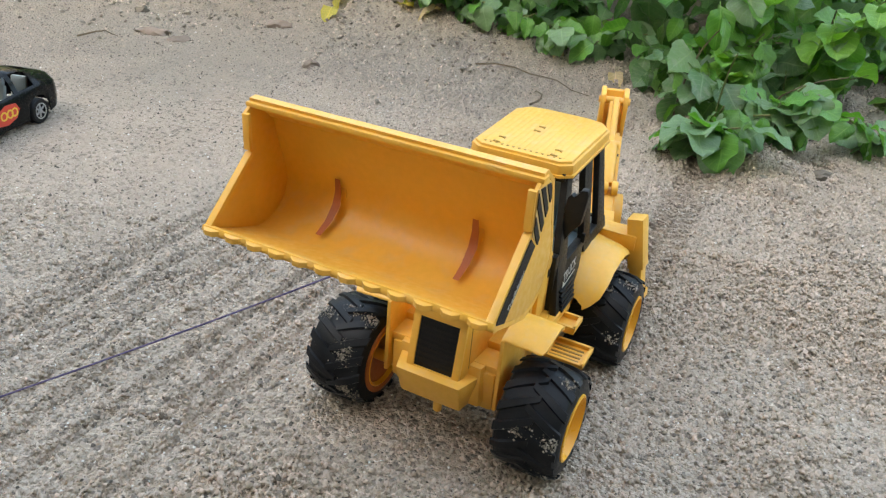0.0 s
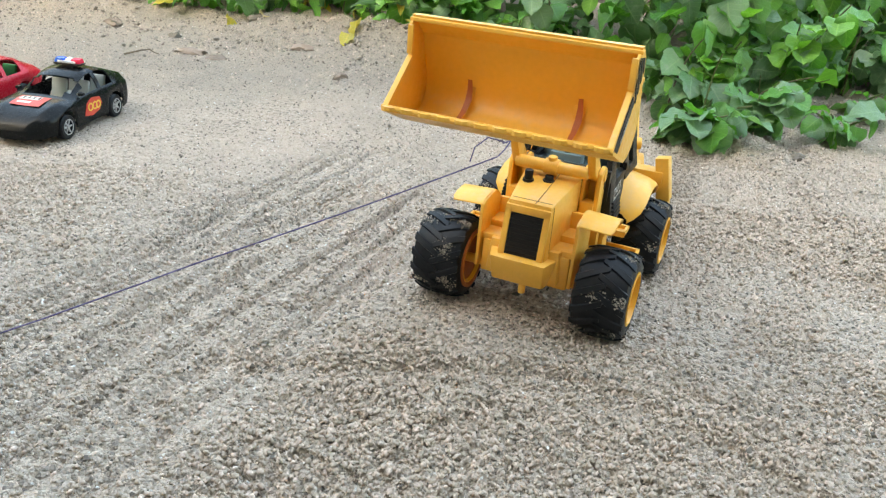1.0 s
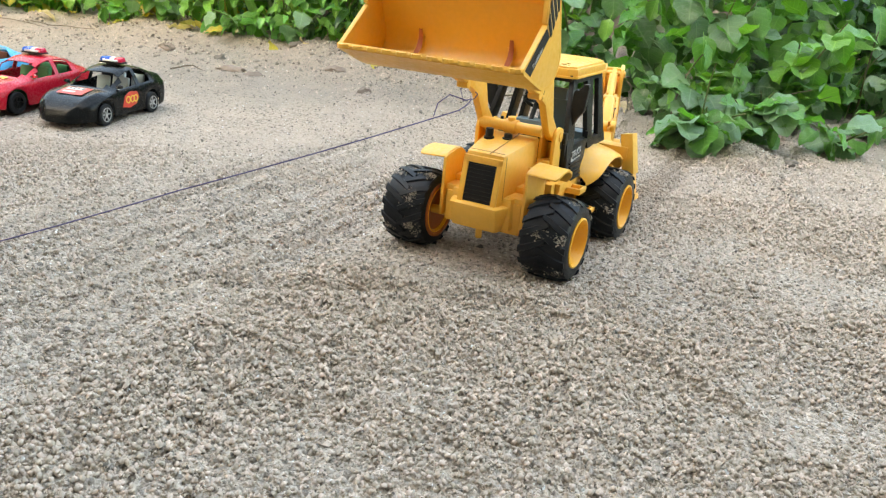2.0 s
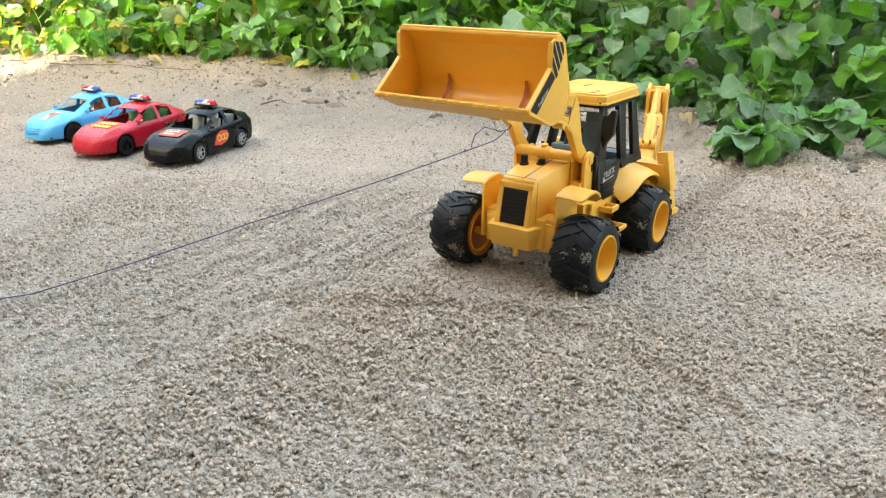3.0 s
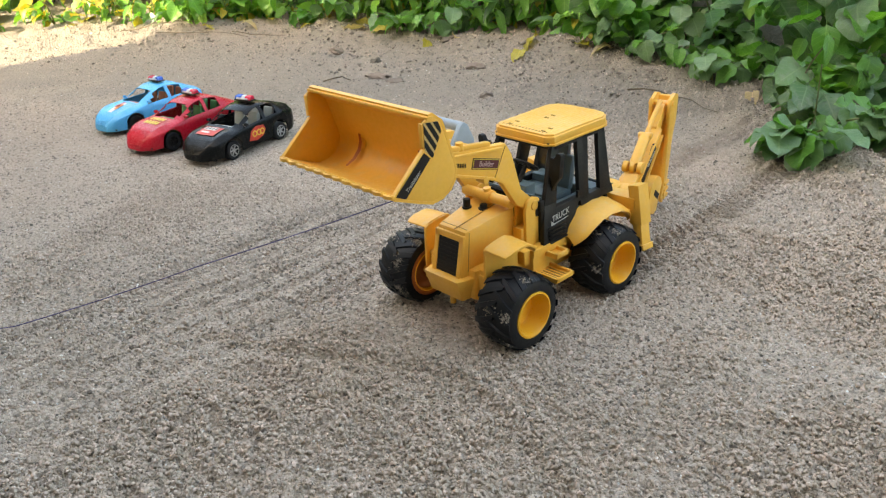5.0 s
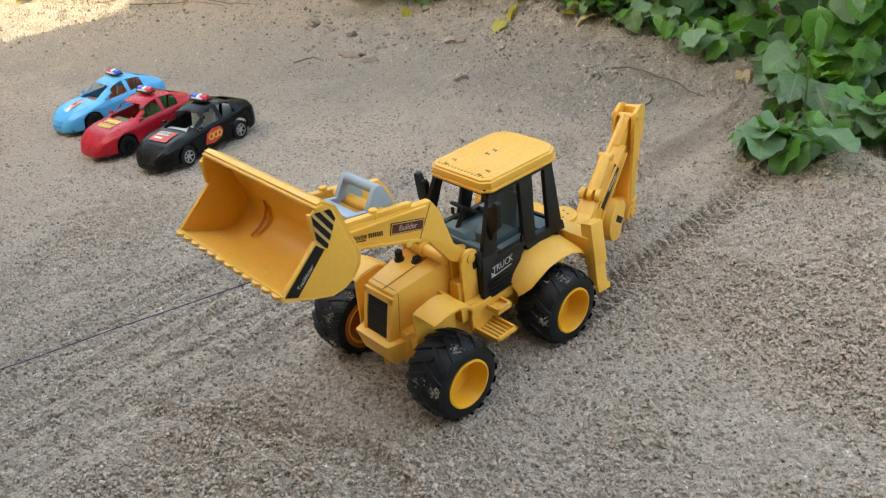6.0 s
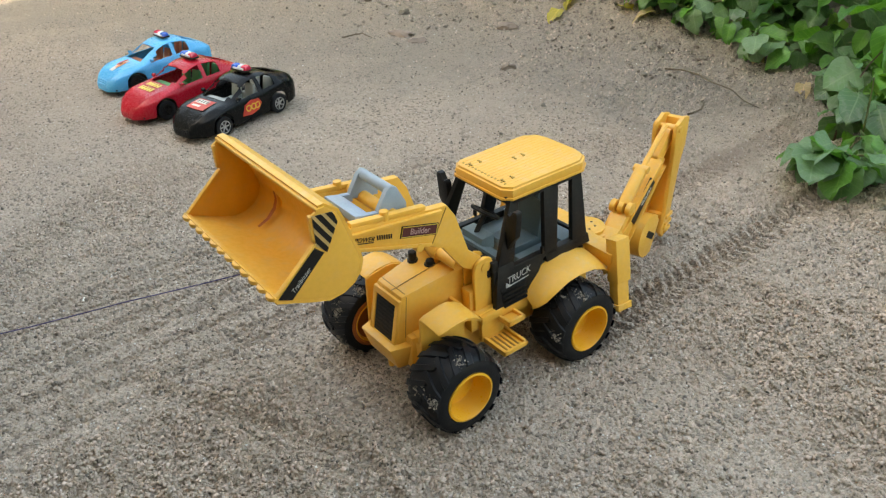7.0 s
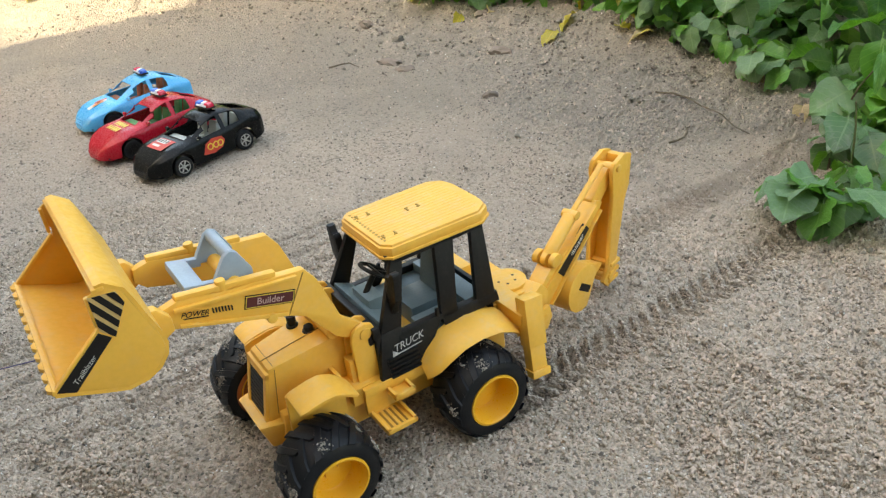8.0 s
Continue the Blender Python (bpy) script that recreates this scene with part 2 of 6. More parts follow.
    link(span(fine_d, 0.0, 0.7, 0.7, 0.0), domes.inputs[1])
    high = nodes.new("ShaderNodeMath")
    high.operation = "ADD"
    link(clump_raw, high.inputs[0])
    link(domes.outputs[0], high.inputs[1])
    node = nodes.new("ShaderNodeBump")
    node.inputs["Strength"].default_value, node.inputs["Distance"].default_value = 1.0, 0.0028
    link(high.outputs[0], node.inputs["Height"])
    link(node.outputs["Normal"], shader.inputs["Normal"])
    return m


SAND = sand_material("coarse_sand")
PEBBLE = material("sand_crumb", (0.530, 0.430, 0.346), 0.92, (0.420, 0.341, 0.275), 350, 0.6, 0.3, 900, island=0.22, spec=0.2)
PALE_GRAIN = material("pale_grain", (0.80, 0.78, 0.73), 0.6, (0.70, 0.66, 0.58), 300, 0.5, island=0.12, spec=0.3)
CLOD = material("grey_clod", (0.33, 0.295, 0.250), 0.92, (0.24, 0.213, 0.182), 200, 0.6, 0.3, 700, island=0.25, spec=0.2)
SHADE_SPECK = material("shade_speck", (0.115, 0.095, 0.078), 0.9, (0.20, 0.168, 0.138), 300, 0.6, island=0.3, spec=0.2)
SOIL_CRUMB = material("dark_crumb", (0.15, 0.125, 0.10), 0.9, (0.22, 0.184, 0.148), 60, 0.6, island=0.4)


# ---- mesh helpers ----
def part(name, bm, mat, parent=None, label="", smooth=35):
    """Links a bmesh as one mesh object under a thing or a part."""
    me = bpy.data.meshes.new(name)
    bmesh.ops.recalc_face_normals(bm, faces=bm.faces)
    for e in bm.edges:
        e.smooth = len(e.link_faces) == 2 and e.calc_face_angle(4) < radians(smooth)
    for f in bm.faces:
        f.smooth = True
    bm.to_mesh(me)
    bm.free()
    me.materials.append(mat)
    ob = new(name, me)
    ob.parent = parent
    return tagged(ob, label)


def soften(bm, width, segments=2, angle=30):
    edges = [e for e in bm.edges if len(e.link_faces) == 2 and e.calc_face_angle(0) > radians(angle)]
    if width and edges:
        bmesh.ops.bevel(bm, geom=edges, offset=width, segments=segments, affect="EDGES", profile=0.6, clamp_overlap=True)
    return bm


def prism(points, y0, y1, bevel=0.0006, axes="xz", taper=1.0):
    """A slab with an outline in two axes, from y0 to y1 along the third."""
    bm = bmesh.new()
    rows = []
    for y, k in ((y0, 1.0), (y1, taper)):
        row = []
        for a, b in points:
            a, b = a * k, b * k
            row.append(bm.verts.new({"xz": (a, y, b), "yz": (y, a, b), "xy": (a, b, y)}[axes]))
        rows.append(row)
    n = len(points)
    bm.faces.new(rows[0])
    bm.faces.new(rows[1][::-1])
    for i in range(n):
        bm.faces.new((rows[0][i], rows[1][i], rows[1][(i + 1) % n], rows[0][(i + 1) % n]))
    bmesh.ops.recalc_face_normals(bm, faces=bm.faces)
    return soften(bm, bevel)


def box(x0, x1, y0, y1, z0, z1, bevel=0.0008):
    return prism([(x0, z0), (x1, z0), (x1, z1), (x0, z1)], y0, y1, bevel)


def hexa(low, high, bevel=0.0008):
    """A block with four corners below and four above, in the same order."""
    bm = bmesh.new()
    a, b = [bm.verts.new(p) for p in low], [bm.verts.new(p) for p in high]
    bm.faces.new(a[::-1])
    bm.faces.new(b)
    for i in range(4):
        bm.faces.new((a[i], a[(i + 1) % 4], b[(i + 1) % 4], b[i]))
    bmesh.ops.recalc_face_normals(bm, faces=bm.faces)
    return soften(bm, bevel)


def join(*parts):
    bm = parts[0]
    for other in parts[1:]:
        me = bpy.data.meshes.new("join")
        other.to_mesh(me)
        other.free()
        bm.from_mesh(me)
        bpy.data.meshes.remove(me)
    return bm


def rod(p, q, r, r2=None, sides=14, bevel=0.0):
    bm = bmesh.new()
    p, q = Vector(p), Vector(q)
    turn = (q - p).to_track_quat("Z", "Y").to_matrix().to_4x4()
    bmesh.ops.create_cone(bm, cap_ends=True, segments=sides, radius1=r, radius2=r if r2 is None else r2, depth=(q - p).length,
                          matrix=Matrix.Translation((p + q) / 2) @ turn)
    return soften(bm, bevel, 2, 50)


def bar(p, q, wide, thick, side=(0, 1, 0), bevel=0.0006, wide2=None):
    """A beam from p to q, thick along side, wide across."""
    p, q, side = Vector(p), Vector(q), Vector(side).normalized()
    across = (q - p).cross(side).normalized()
    w2 = wide if wide2 is None else wide2
    low = [p + across * a * wide / 2 + side * b * thick / 2 for a, b in ((-1, -1), (1, -1), (1, 1), (-1, 1))]
    high = [q + across * a * w2 / 2 + side * b * thick / 2 for a, b in ((-1, -1), (1, -1), (1, 1), (-1, 1))]
    return hexa(low, high, bevel)


def sheet(rows, thick=0.0):
    """A grid of points as faces, thickened along the normals."""
    bm = bmesh.new()
    grid = [[bm.verts.new(p) for p in row] for row in rows]
    for a, b in zip(grid, grid[1:]):
        for i in range(len(a) - 1):
            bm.faces.new((a[i], a[i + 1], b[i + 1], b[i]))
    bmesh.ops.recalc_face_normals(bm, faces=bm.faces)
    if thick:
        bmesh.ops.solidify(bm, geom=bm.faces[:] + bm.edges[:] + bm.verts[:], thickness=thick)
    return bm


def lathe(profile, sides=40):
    """A ring turned about the y axis from (radius, y) points; a closed outline."""
    bm = bmesh.new()
    rings = [[bm.verts.new((r * math.cos(a), y, r * math.sin(a))) for r, y in profile] for a in (2 * math.pi * i / sides for i in range(sides))]
    n = len(profile)
    for i in range(sides):
        a, b = rings[i], rings[(i + 1) % sides]
        for j in range(n):
            bm.faces.new((a[j], a[(j + 1) % n], b[(j + 1) % n], b[j]))
    bmesh.ops.recalc_face_normals(bm, faces=bm.faces)
    return bm


def moved(bm, m):
    bmesh.ops.transform(bm, matrix=m, verts=bm.verts)
    return bm


def text(name, words, size, mat, parent, m, label="", lean=0.0):
    """Printed words as a thin mesh, in the plane of the matrix m."""
    curve = bpy.data.curves.new(name, "FONT")
    curve.body, curve.size, curve.extrude, curve.align_x, curve.align_y, curve.shear = words, size, 0.00012, "CENTER", "CENTER", lean
    tmp = bpy.data.objects.new(name, curve)
    scene.collection.objects.link(tmp)
    me = bpy.data.meshes.new_from_object(tmp)
    bpy.data.objects.remove(tmp)
    bpy.data.curves.remove(curve)
    me.materials.append(mat)
    ob = new(name, me)
    ob.parent, ob.matrix_local = parent, m
    return tagged(ob, label)


def empty(name, m, label, category, group=""):
    ob = new(name)
    ob.empty_display_size = 0.02
    ob.matrix_world = m
    return tagged(ob, label, category, group)


def lattice(x, y, seed):
    """Smooth value noise on arrays, 0 to 1."""
    xi, yi = np.floor(x).astype(np.int64), np.floor(y).astype(np.int64)
    fx, fy = x - xi, y - yi
    fx, fy = fx * fx * (3 - 2 * fx), fy * fy * (3 - 2 * fy)

    def cell(i, j):
        h = (i * 374761393 + j * 668265263 + seed * 1274126177) & 0x7FFFFFFF
        h = ((h ^ (h >> 13)) * 1103515245) & 0x7FFFFFFF
        return ((h ^ (h >> 16)) & 0xFFFF) / 65535.0

    return (cell(xi, yi) * (1 - fx) + cell(xi + 1, yi) * fx) * (1 - fy) + (cell(xi, yi + 1) * (1 - fx) + cell(xi + 1, yi + 1) * fx) * fy


def cells(x, y, size, seed):
    """Domes on a jittered grid of cells: height 0 to 1, uneven from cell to cell."""
    gx, gy = x / size, y / size
    xi, yi = np.floor(gx).astype(np.int64), np.floor(gy).astype(np.int64)
    best, tall = np.full(x.shape, 9.0), np.zeros(x.shape)
    for i in (-1, 0, 1):
        for j in (-1, 0, 1):
            cx, cy = xi + i, yi + j
            h = (cx * 374761393 + cy * 668265263 + seed * 1274126177) & 0x7FFFFFFF
            h = ((h ^ (h >> 13)) * 1103515245) & 0x7FFFFFFF
            h = h ^ (h >> 16)
            d = (gx - cx - (h & 255) / 255.0) ** 2 + (gy - cy - ((h >> 8) & 255) / 255.0) ** 2
            nearer = d < best
            best, tall = np.where(nearer, d, best), np.where(nearer, ((h >> 4) & 255) / 255.0, tall)
    return np.clip(1 - best * 1.6, 0, 1) ** 0.7 * (0.15 + 0.85 * tall)


# ---- the ground ----
BODY = pose(0.0398, 0.4530, 0, 0, 0, -114.4)    # where the toy loader stands, its front along +x
TO_BODY = BODY.inverted()
EDGE_X = (-4.0, -1.8, -1.55, -1.05, -0.75, -0.5, -0.24, -0.03, 0.12, 0.2, 0.24, 0.3, 0.38, 0.45, 0.55, 0.65, 0.85, 4.0)
EDGE_Y = (1.0, 1.53, 1.66, 1.83, 1.7, 1.62, 1.56, 1.49, 1.42, 1.36, 1.24, 0.98, 0.93, 1.05, 1.1, 1.27, 1.27, 1.6)


def body_frame(x, y):
    return TO_BODY[0][0] * x + TO_BODY[0][1] * y + TO_BODY[0][3], TO_BODY[1][0] * x + TO_BODY[1][1] * y + TO_BODY[1][3]


def soft_step(value, width):
    return 1 / (1 + np.exp(np.clip(-value / width, -60, 60)))


def print_band(x, y):
    """Where the rear tyres have rolled: 0 to 1."""
    u, v = body_frame(x, y)
    out = 0
    for row in (0.067, -0.067):
        out = out + soft_step(0.021 - np.abs(v - row), 0.0015)
    return out * soft_step(-0.075 - u, 0.006) * soft_step(u + 0.75, 0.05)


def crumb_mask(x, y):
    """How crumbly the sand is; smoother where it was dragged, driven or trodden."""
    u, v = body_frame(x, y)
    dragged = np.exp(-(np.maximum(np.abs(v + 0.26) - 0.13, 0) / 0.04) ** 2) * soft_step(u + 0.25, 0.05)
    out = np.clip(lattice(x * 5, y * 5, 14) * 1.4 + lattice(x * 13, y * 13, 29) * 0.9 - 0.65 + 0.5 * np.clip((x - y * 0.6 + 0.25) / 0.5, 0, 1), 0.08, 1.1)
    trodden = soft_step(-(x + 0.22), 0.06) * soft_step(y - 0.40, 0.05)
    return out * (1 - 0.7 * trodden) * (1 - 0.8 * dragged) * (1 - 0.9 * print_band(x, y))


def height(x, y):
    """The sand's height: dips, lumps, ruts, prints and the bank under the plants."""
    z = (lattice(x * 2.3, y * 2.3, 1) - 0.5) * 0.012 + (lattice(x * 9, y * 9, 2) - 0.5) * 0.006
    z += (lattice(x * 38, y * 38, 3) - 0.5) * 0.0040
    crumbly = crumb_mask(x, y)
    wx, wy = x + (lattice(x * 170, y * 170, 25) - 0.5) * 0.0050, y + (lattice(x * 170, y * 170, 26) - 0.5) * 0.0050
    fine = 0.26 + 0.89 * np.clip(crumbly, 0, 1)
    z += cells(wx, wy, 0.0060, 15) * 0.0066 * fine + (cells(wx, wy, 0.0115, 16) * 0.0040 + cells(wx + 0.3, wy, 0.030, 19) * 0.0026) * crumbly + (lattice(x * 300, y * 300, 5) - 0.5) * 0.0012
    u, v = body_frame(x, y)
    calm = np.exp(-(np.maximum(np.abs(u) - 0.10, 0) / 0.05) ** 2 - (np.maximum(np.abs(v) - 0.1, 0) / 0.05) ** 2)
    parked = np.exp(-(np.maximum(np.hypot(x + 0.69, (y - 0.85) * 1.3) - 0.18, 0) / 0.06) ** 2)
    z = z * (1 - 0.5 * calm) * (1 - 0.6 * parked)
    # old ruts beside the toy, where it was dragged before
    for row, deep in ((-0.138, 0.0040), (-0.165, 0.0056), (-0.200, 0.0072), (-0.222, 0.0048), (-0.258, 0.0068), (-0.280, 0.0040), (-0.305, 0.0085), (-0.325, 0.0060), (-0.345, 0.0064)):
        line = row + (lattice(u * 3, u * 0 + row * 50, 6) - 0.5) * 0.018 + (lattice(u * 14, u * 0 + row * 90, 30) - 0.5) * 0.006
        fading = 1 / (1 + np.exp(-np.clip((u + 0.25) / 0.04, -60, 60))) * (0.35 + lattice(u * 5, v * 5, 7))
        z -= deep * 1.35 * fading * np.exp(-((v - line) / 0.0042) ** 2)
        z += deep * 0.5 * fading * np.exp(-((v - line - 0.011) / 0.005) ** 2) * lattice(u * 40, v * 40, 8)
    beside = np.exp(-(np.maximum(np.abs(v + 0.26) - 0.13, 0) / 0.04) ** 2) / (1 + np.exp(-np.clip((u + 0.25) / 0.05, -60, 60)))
    z += beside * ((lattice(u * 4 + v * 6, v * 120, 17) - 0.5) * 0.0056 + (lattice(u * 9, v * 210, 18) - 0.5) * 0.0020)
    # tyre prints behind the rear wheels
    band = print_band(x, y)
    z = z * (1 - 0.75 * band)
    for row in (0.067, -0.067):
        away = np.abs(v - row)
        half = np.where(v > row, 0.0, 0.5)
        tread = np.clip(0.4 + 1.5 * np.sin(((u + away * 0.55) / 0.0144 + half + (lattice(u * 60, v * 60, 27) - 0.5) * 0.25) * 2 * np.pi), 0, 1)
        z += np.where(away < 0.03, band, 0) * (tread * 0.0100 - 0.0064) * (0.55 + 0.65 * lattice(u * 22, v * 35, 9))
        z += 0.003 * np.exp(-((away - 0.026) / 0.004) ** 2) * soft_step(-0.06 - u, 0.01) * soft_step(u + 0.75, 0.05) * lattice(u * 50, v * 50, 10)
    # sand pushed up in a crumbly ridge before the wheels
    ridge = 0.302 - 1.3 * np.maximum(x - 0.03, 0) ** 1.25 - 0.05 * np.maximum(-x, 0)
    span = np.exp(-(np.maximum(np.abs(x + 0.01) - 0.19, 0) / 0.04) ** 2)
    z += span * 0.0055 * np.exp(-((y - ridge) / 0.008) ** 2) * lattice(x * 45, y * 45, 11)
    z += span * cells(x, y, 0.012, 23) * 0.004 * np.exp(-((y - ridge) / 0.02) ** 2) * lattice(x * 30, y * 30, 24)
    z -= span * 0.0035 * np.exp(-((y - ridge + 0.014) / 0.011) ** 2)
    # a shallow dent
    z -= 0.006 * np.exp(-(((x + 0.14) / 0.040) ** 2 + ((y - 0.235) / 0.022) ** 2))
    # the bank
    edge = np.interp(x, EDGE_X, EDGE_Y)
    rise = np.clip((y - edge + 0.22) / 0.3, 0, 1)
    z += rise * rise * (3 - 2 * rise) * 0.045 * np.clip((0.25 - x) / 0.4, 0.3, 1) * (0.4 + 1.1 * lattice(x * 3, y * 3, 12))
    rough = np.clip((y - edge + 0.35) / 0.3, 0, 1) * (1 - 0.8 * band)
    z += rough * ((lattice(x * 28, y * 28, 13) - 0.45) * 0.018 + (lattice(x * 60, y * 60, 20) - 0.5) * 0.012)
    far = np.clip((np.hypot(x, y) - 3) / 5, 0, 1)
    return z * (1 - far)


def steps(*spans):
    out = []
    for a, b, d in spans:
        out += list(np.linspace(a, b, max(2, round((b - a) / d)) + 1)[:-1])
    return np.array(out + [spans[-1][1]])


GX = steps((-300, -20, 70), (-20, -4, 2), (-4, -1.9, 0.06), (-1.9, -0.75, 0.010), (-0.75, -0.02, 0.0030), (-0.02, 0.42, 0.0018), (0.42, 0.62, 0.0030), (0.62, 1.3, 0.008), (1.3, 4, 0.08), (4, 20, 2), (20, 300, 70))
GY = steps((-300, -20, 70), (-20, -2, 1.5), (-2, -0.02, 0.06), (-0.02, 0.45, 0.0027), (0.45, 0.95, 0.0020), (0.95, 1.8, 0.0065), (1.8, 4, 0.05), (4, 20, 2), (20, 300, 70))


def grid_mesh(name, gx, gy, fn):
    xx, yy = np.meshgrid(gx, gy)
    co = np.stack([xx, yy, fn(xx, yy)], -1).reshape(-1, 3)
    n, m = len(gx), len(gy)
    i = (np.arange(m - 1)[:, None] * n + np.arange(n - 1)[None]).ravel()
    quads = np.stack([i, i + 1, i + n + 1, i + n], -1)
    me = bpy.data.meshes.new(name)
    me.vertices.add(len(co))
    me.vertices.foreach_set("co", co.ravel())
    me.loops.add(quads.size)
    me.loops.foreach_set("vertex_index", quads.ravel().astype(np.int32))
    me.polygons.add(len(quads))
    me.polygons.foreach_set("loop_start", np.arange(0, quads.size, 4, dtype=np.int32))
    me.update(calc_edges=True)
    me.polygons.foreach_set("use_smooth", np.ones(len(quads), bool))
    return me


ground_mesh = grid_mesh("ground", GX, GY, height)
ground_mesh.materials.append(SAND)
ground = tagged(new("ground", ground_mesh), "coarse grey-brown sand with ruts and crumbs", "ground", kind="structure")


def level(x, y):
    return float(height(np.array([float(x)]), np.array([float(y)]))[0])


# an unseen wall added behind the camera shades the yard; the sun passes its end
WALL_Y, WALL_END = -1.25, -1.72 - (1.135 + 1.25) * math.tan(radians(-SUN_TURN))
shade_wall = part("wall_south", box(WALL_END, 8.0, WALL_Y - 0.2, WALL_Y, -0.1, 4.4, 0.01), WALL)
tagged(shade_wall, "plain brown wall added out of view to cast the shade", "wall", kind="structure")

# another unseen wall is added to the west to cut the low skylight
tagged(part("wall_west", box(-4.7, -4.5, -2.2, 2.62, -0.1, 3.6, 0.01), WALL), "plain brown wall added out of view to cut the skylight", "wall", kind="structure")

# an old wall stands behind the growth
tagged(part("wall_north", box(-4.5, 6, 2.5, 2.62, -0.1, 1.1, 0.01), WALL), "weathered plain yard wall behind the weeds", "wall", kind="structure")

# ---- the toy loader ----
loader = empty("backhoe_loader", BODY, "yellow plastic toy backhoe loader with raised front bucket on sand", "toy loader")
HUB_Z, TYRE_R, TYRE_OUT, TYRE_IN = 0.0360, 0.0368, 0.0895, 0.0475

part("chassis", join(box(-0.118, 0.076, -0.037, 0.037, 0.0315, 0.060, 0.002), box(0.000, 0.030, -0.046, 0.046, 0.056, 0.0705, 0.001),
                     box(-0.030, 0.004, -0.050, 0.050, 0.058, 0.0700, 0.001)), YELLOW, loader)
for x in (0.0675, -0.0675):
    part("axle", rod((x, -0.06, HUB_Z), (x, 0.06, HUB_Z), 0.004, bevel=0.001), YELLOW, loader)

# bonnet with its sloping front
hood = part("hood", hexa([(0.0885, -0.0200, 0.056), (0.0885, 0.0200, 0.056), (0.0195, 0.0255, 0.058), (0.0195, -0.0255, 0.058)],
                         [(0.0790, -0.0180, 0.1005), (0.0790, 0.0180, 0.1005), (0.0195, 0.0250, 0.1095), (0.0195, -0.0250, 0.1095)], 0.0028), YELLOW, loader)
part("hood_seam", join(bar((0.0795, 0.0045, 0.1009), (0.021, 0.0060, 0.1097), 0.0005, 0.0005, (0, 1, 0), 0), bar((0.0745, -0.0165, 0.1013), (0.0745, 0.0165, 0.1013), 0.0003, 0.0005, (1, 0, 0), 0),
                       bar((0.0745, 0.0187, 0.099), (0.0800, 0.0203, 0.062), 0.0006, 0.0006, (0, 1, 0), 0), bar((0.0745, -0.0187, 0.099), (0.0800, -0.0203, 0.062), 0.0006, 0.0006, (0, 1, 0), 0)), SEAM, hood, "fine dark seam")


def front_at(z, out=0.0):
    """A place on the sloping front of the bonnet."""
    return 0.0885 - (z - 0.056) / 0.0445 * 0.0095 + out


part("grille_frame", join(*[hexa([(front_at(z0, -0.001), y0, z0), (front_at(z0, 0.0022), y0, z0), (front_at(z0, 0.0022), y1, z0), (front_at(z0, -0.001), y1, z0)],
                                 [(front_at(z1, -0.001), y0, z1), (front_at(z1, 0.0022), y0, z1), (front_at(z1, 0.0022), y1, z1), (front_at(z1, -0.001), y1, z1)], 0.0006)
                            for y0, y1, z0, z1 in ((-0.0185, -0.0135, 0.056, 0.0965), (0.0135, 0.0185, 0.056, 0.0965), (-0.0185, 0.0185, 0.0915, 0.0972), (-0.0185, 0.0185, 0.0545, 0.0580))]), YELLOW, hood)
grille = part("grille", hexa([(front_at(0.0575, -0.001), -0.0135, 0.0575), (front_at(0.0575, 0.0012), -0.0135, 0.0575), (front_at(0.0575, 0.0012), 0.0135, 0.0575), (front_at(0.0575, -0.001), 0.0135, 0.0575)],
                             [(front_at(0.092, -0.001), -0.0135, 0.092), (front_at(0.092, 0.0012), -0.0135, 0.092), (front_at(0.092, 0.0012), 0.0135, 0.092), (front_at(0.092, -0.001), 0.0135, 0.092)], 0.0), BLACK, hood, "black grille")
for i in range(9):
    z = 0.0600 + i * 0.0036
    part("grille_slat", bar((front_at(z, 0.0011), -0.0130, z), (front_at(z, 0.0011), 0.0130, z), 0.0022, 0.0006, (1, 0, 0), 0.0), DECAL_BLACK, grille)
part("bumper", join(hexa([(0.078, -0.0235, 0.0345), (0.0905, -0.0215, 0.0345), (0.0905, 0.0215, 0.0345), (0.078, 0.0235, 0.0345)],
                         [(0.078, -0.0285, 0.0575), (0.0975, -0.0225, 0.0575), (0.0975, 0.0225, 0.0575), (0.078, 0.0285, 0.0575)], 0.002), rod((0.086, 0.004, 0.026), (0.086, 0.004, 0.036), 0.003, bevel=0.0005)), YELLOW, loader)
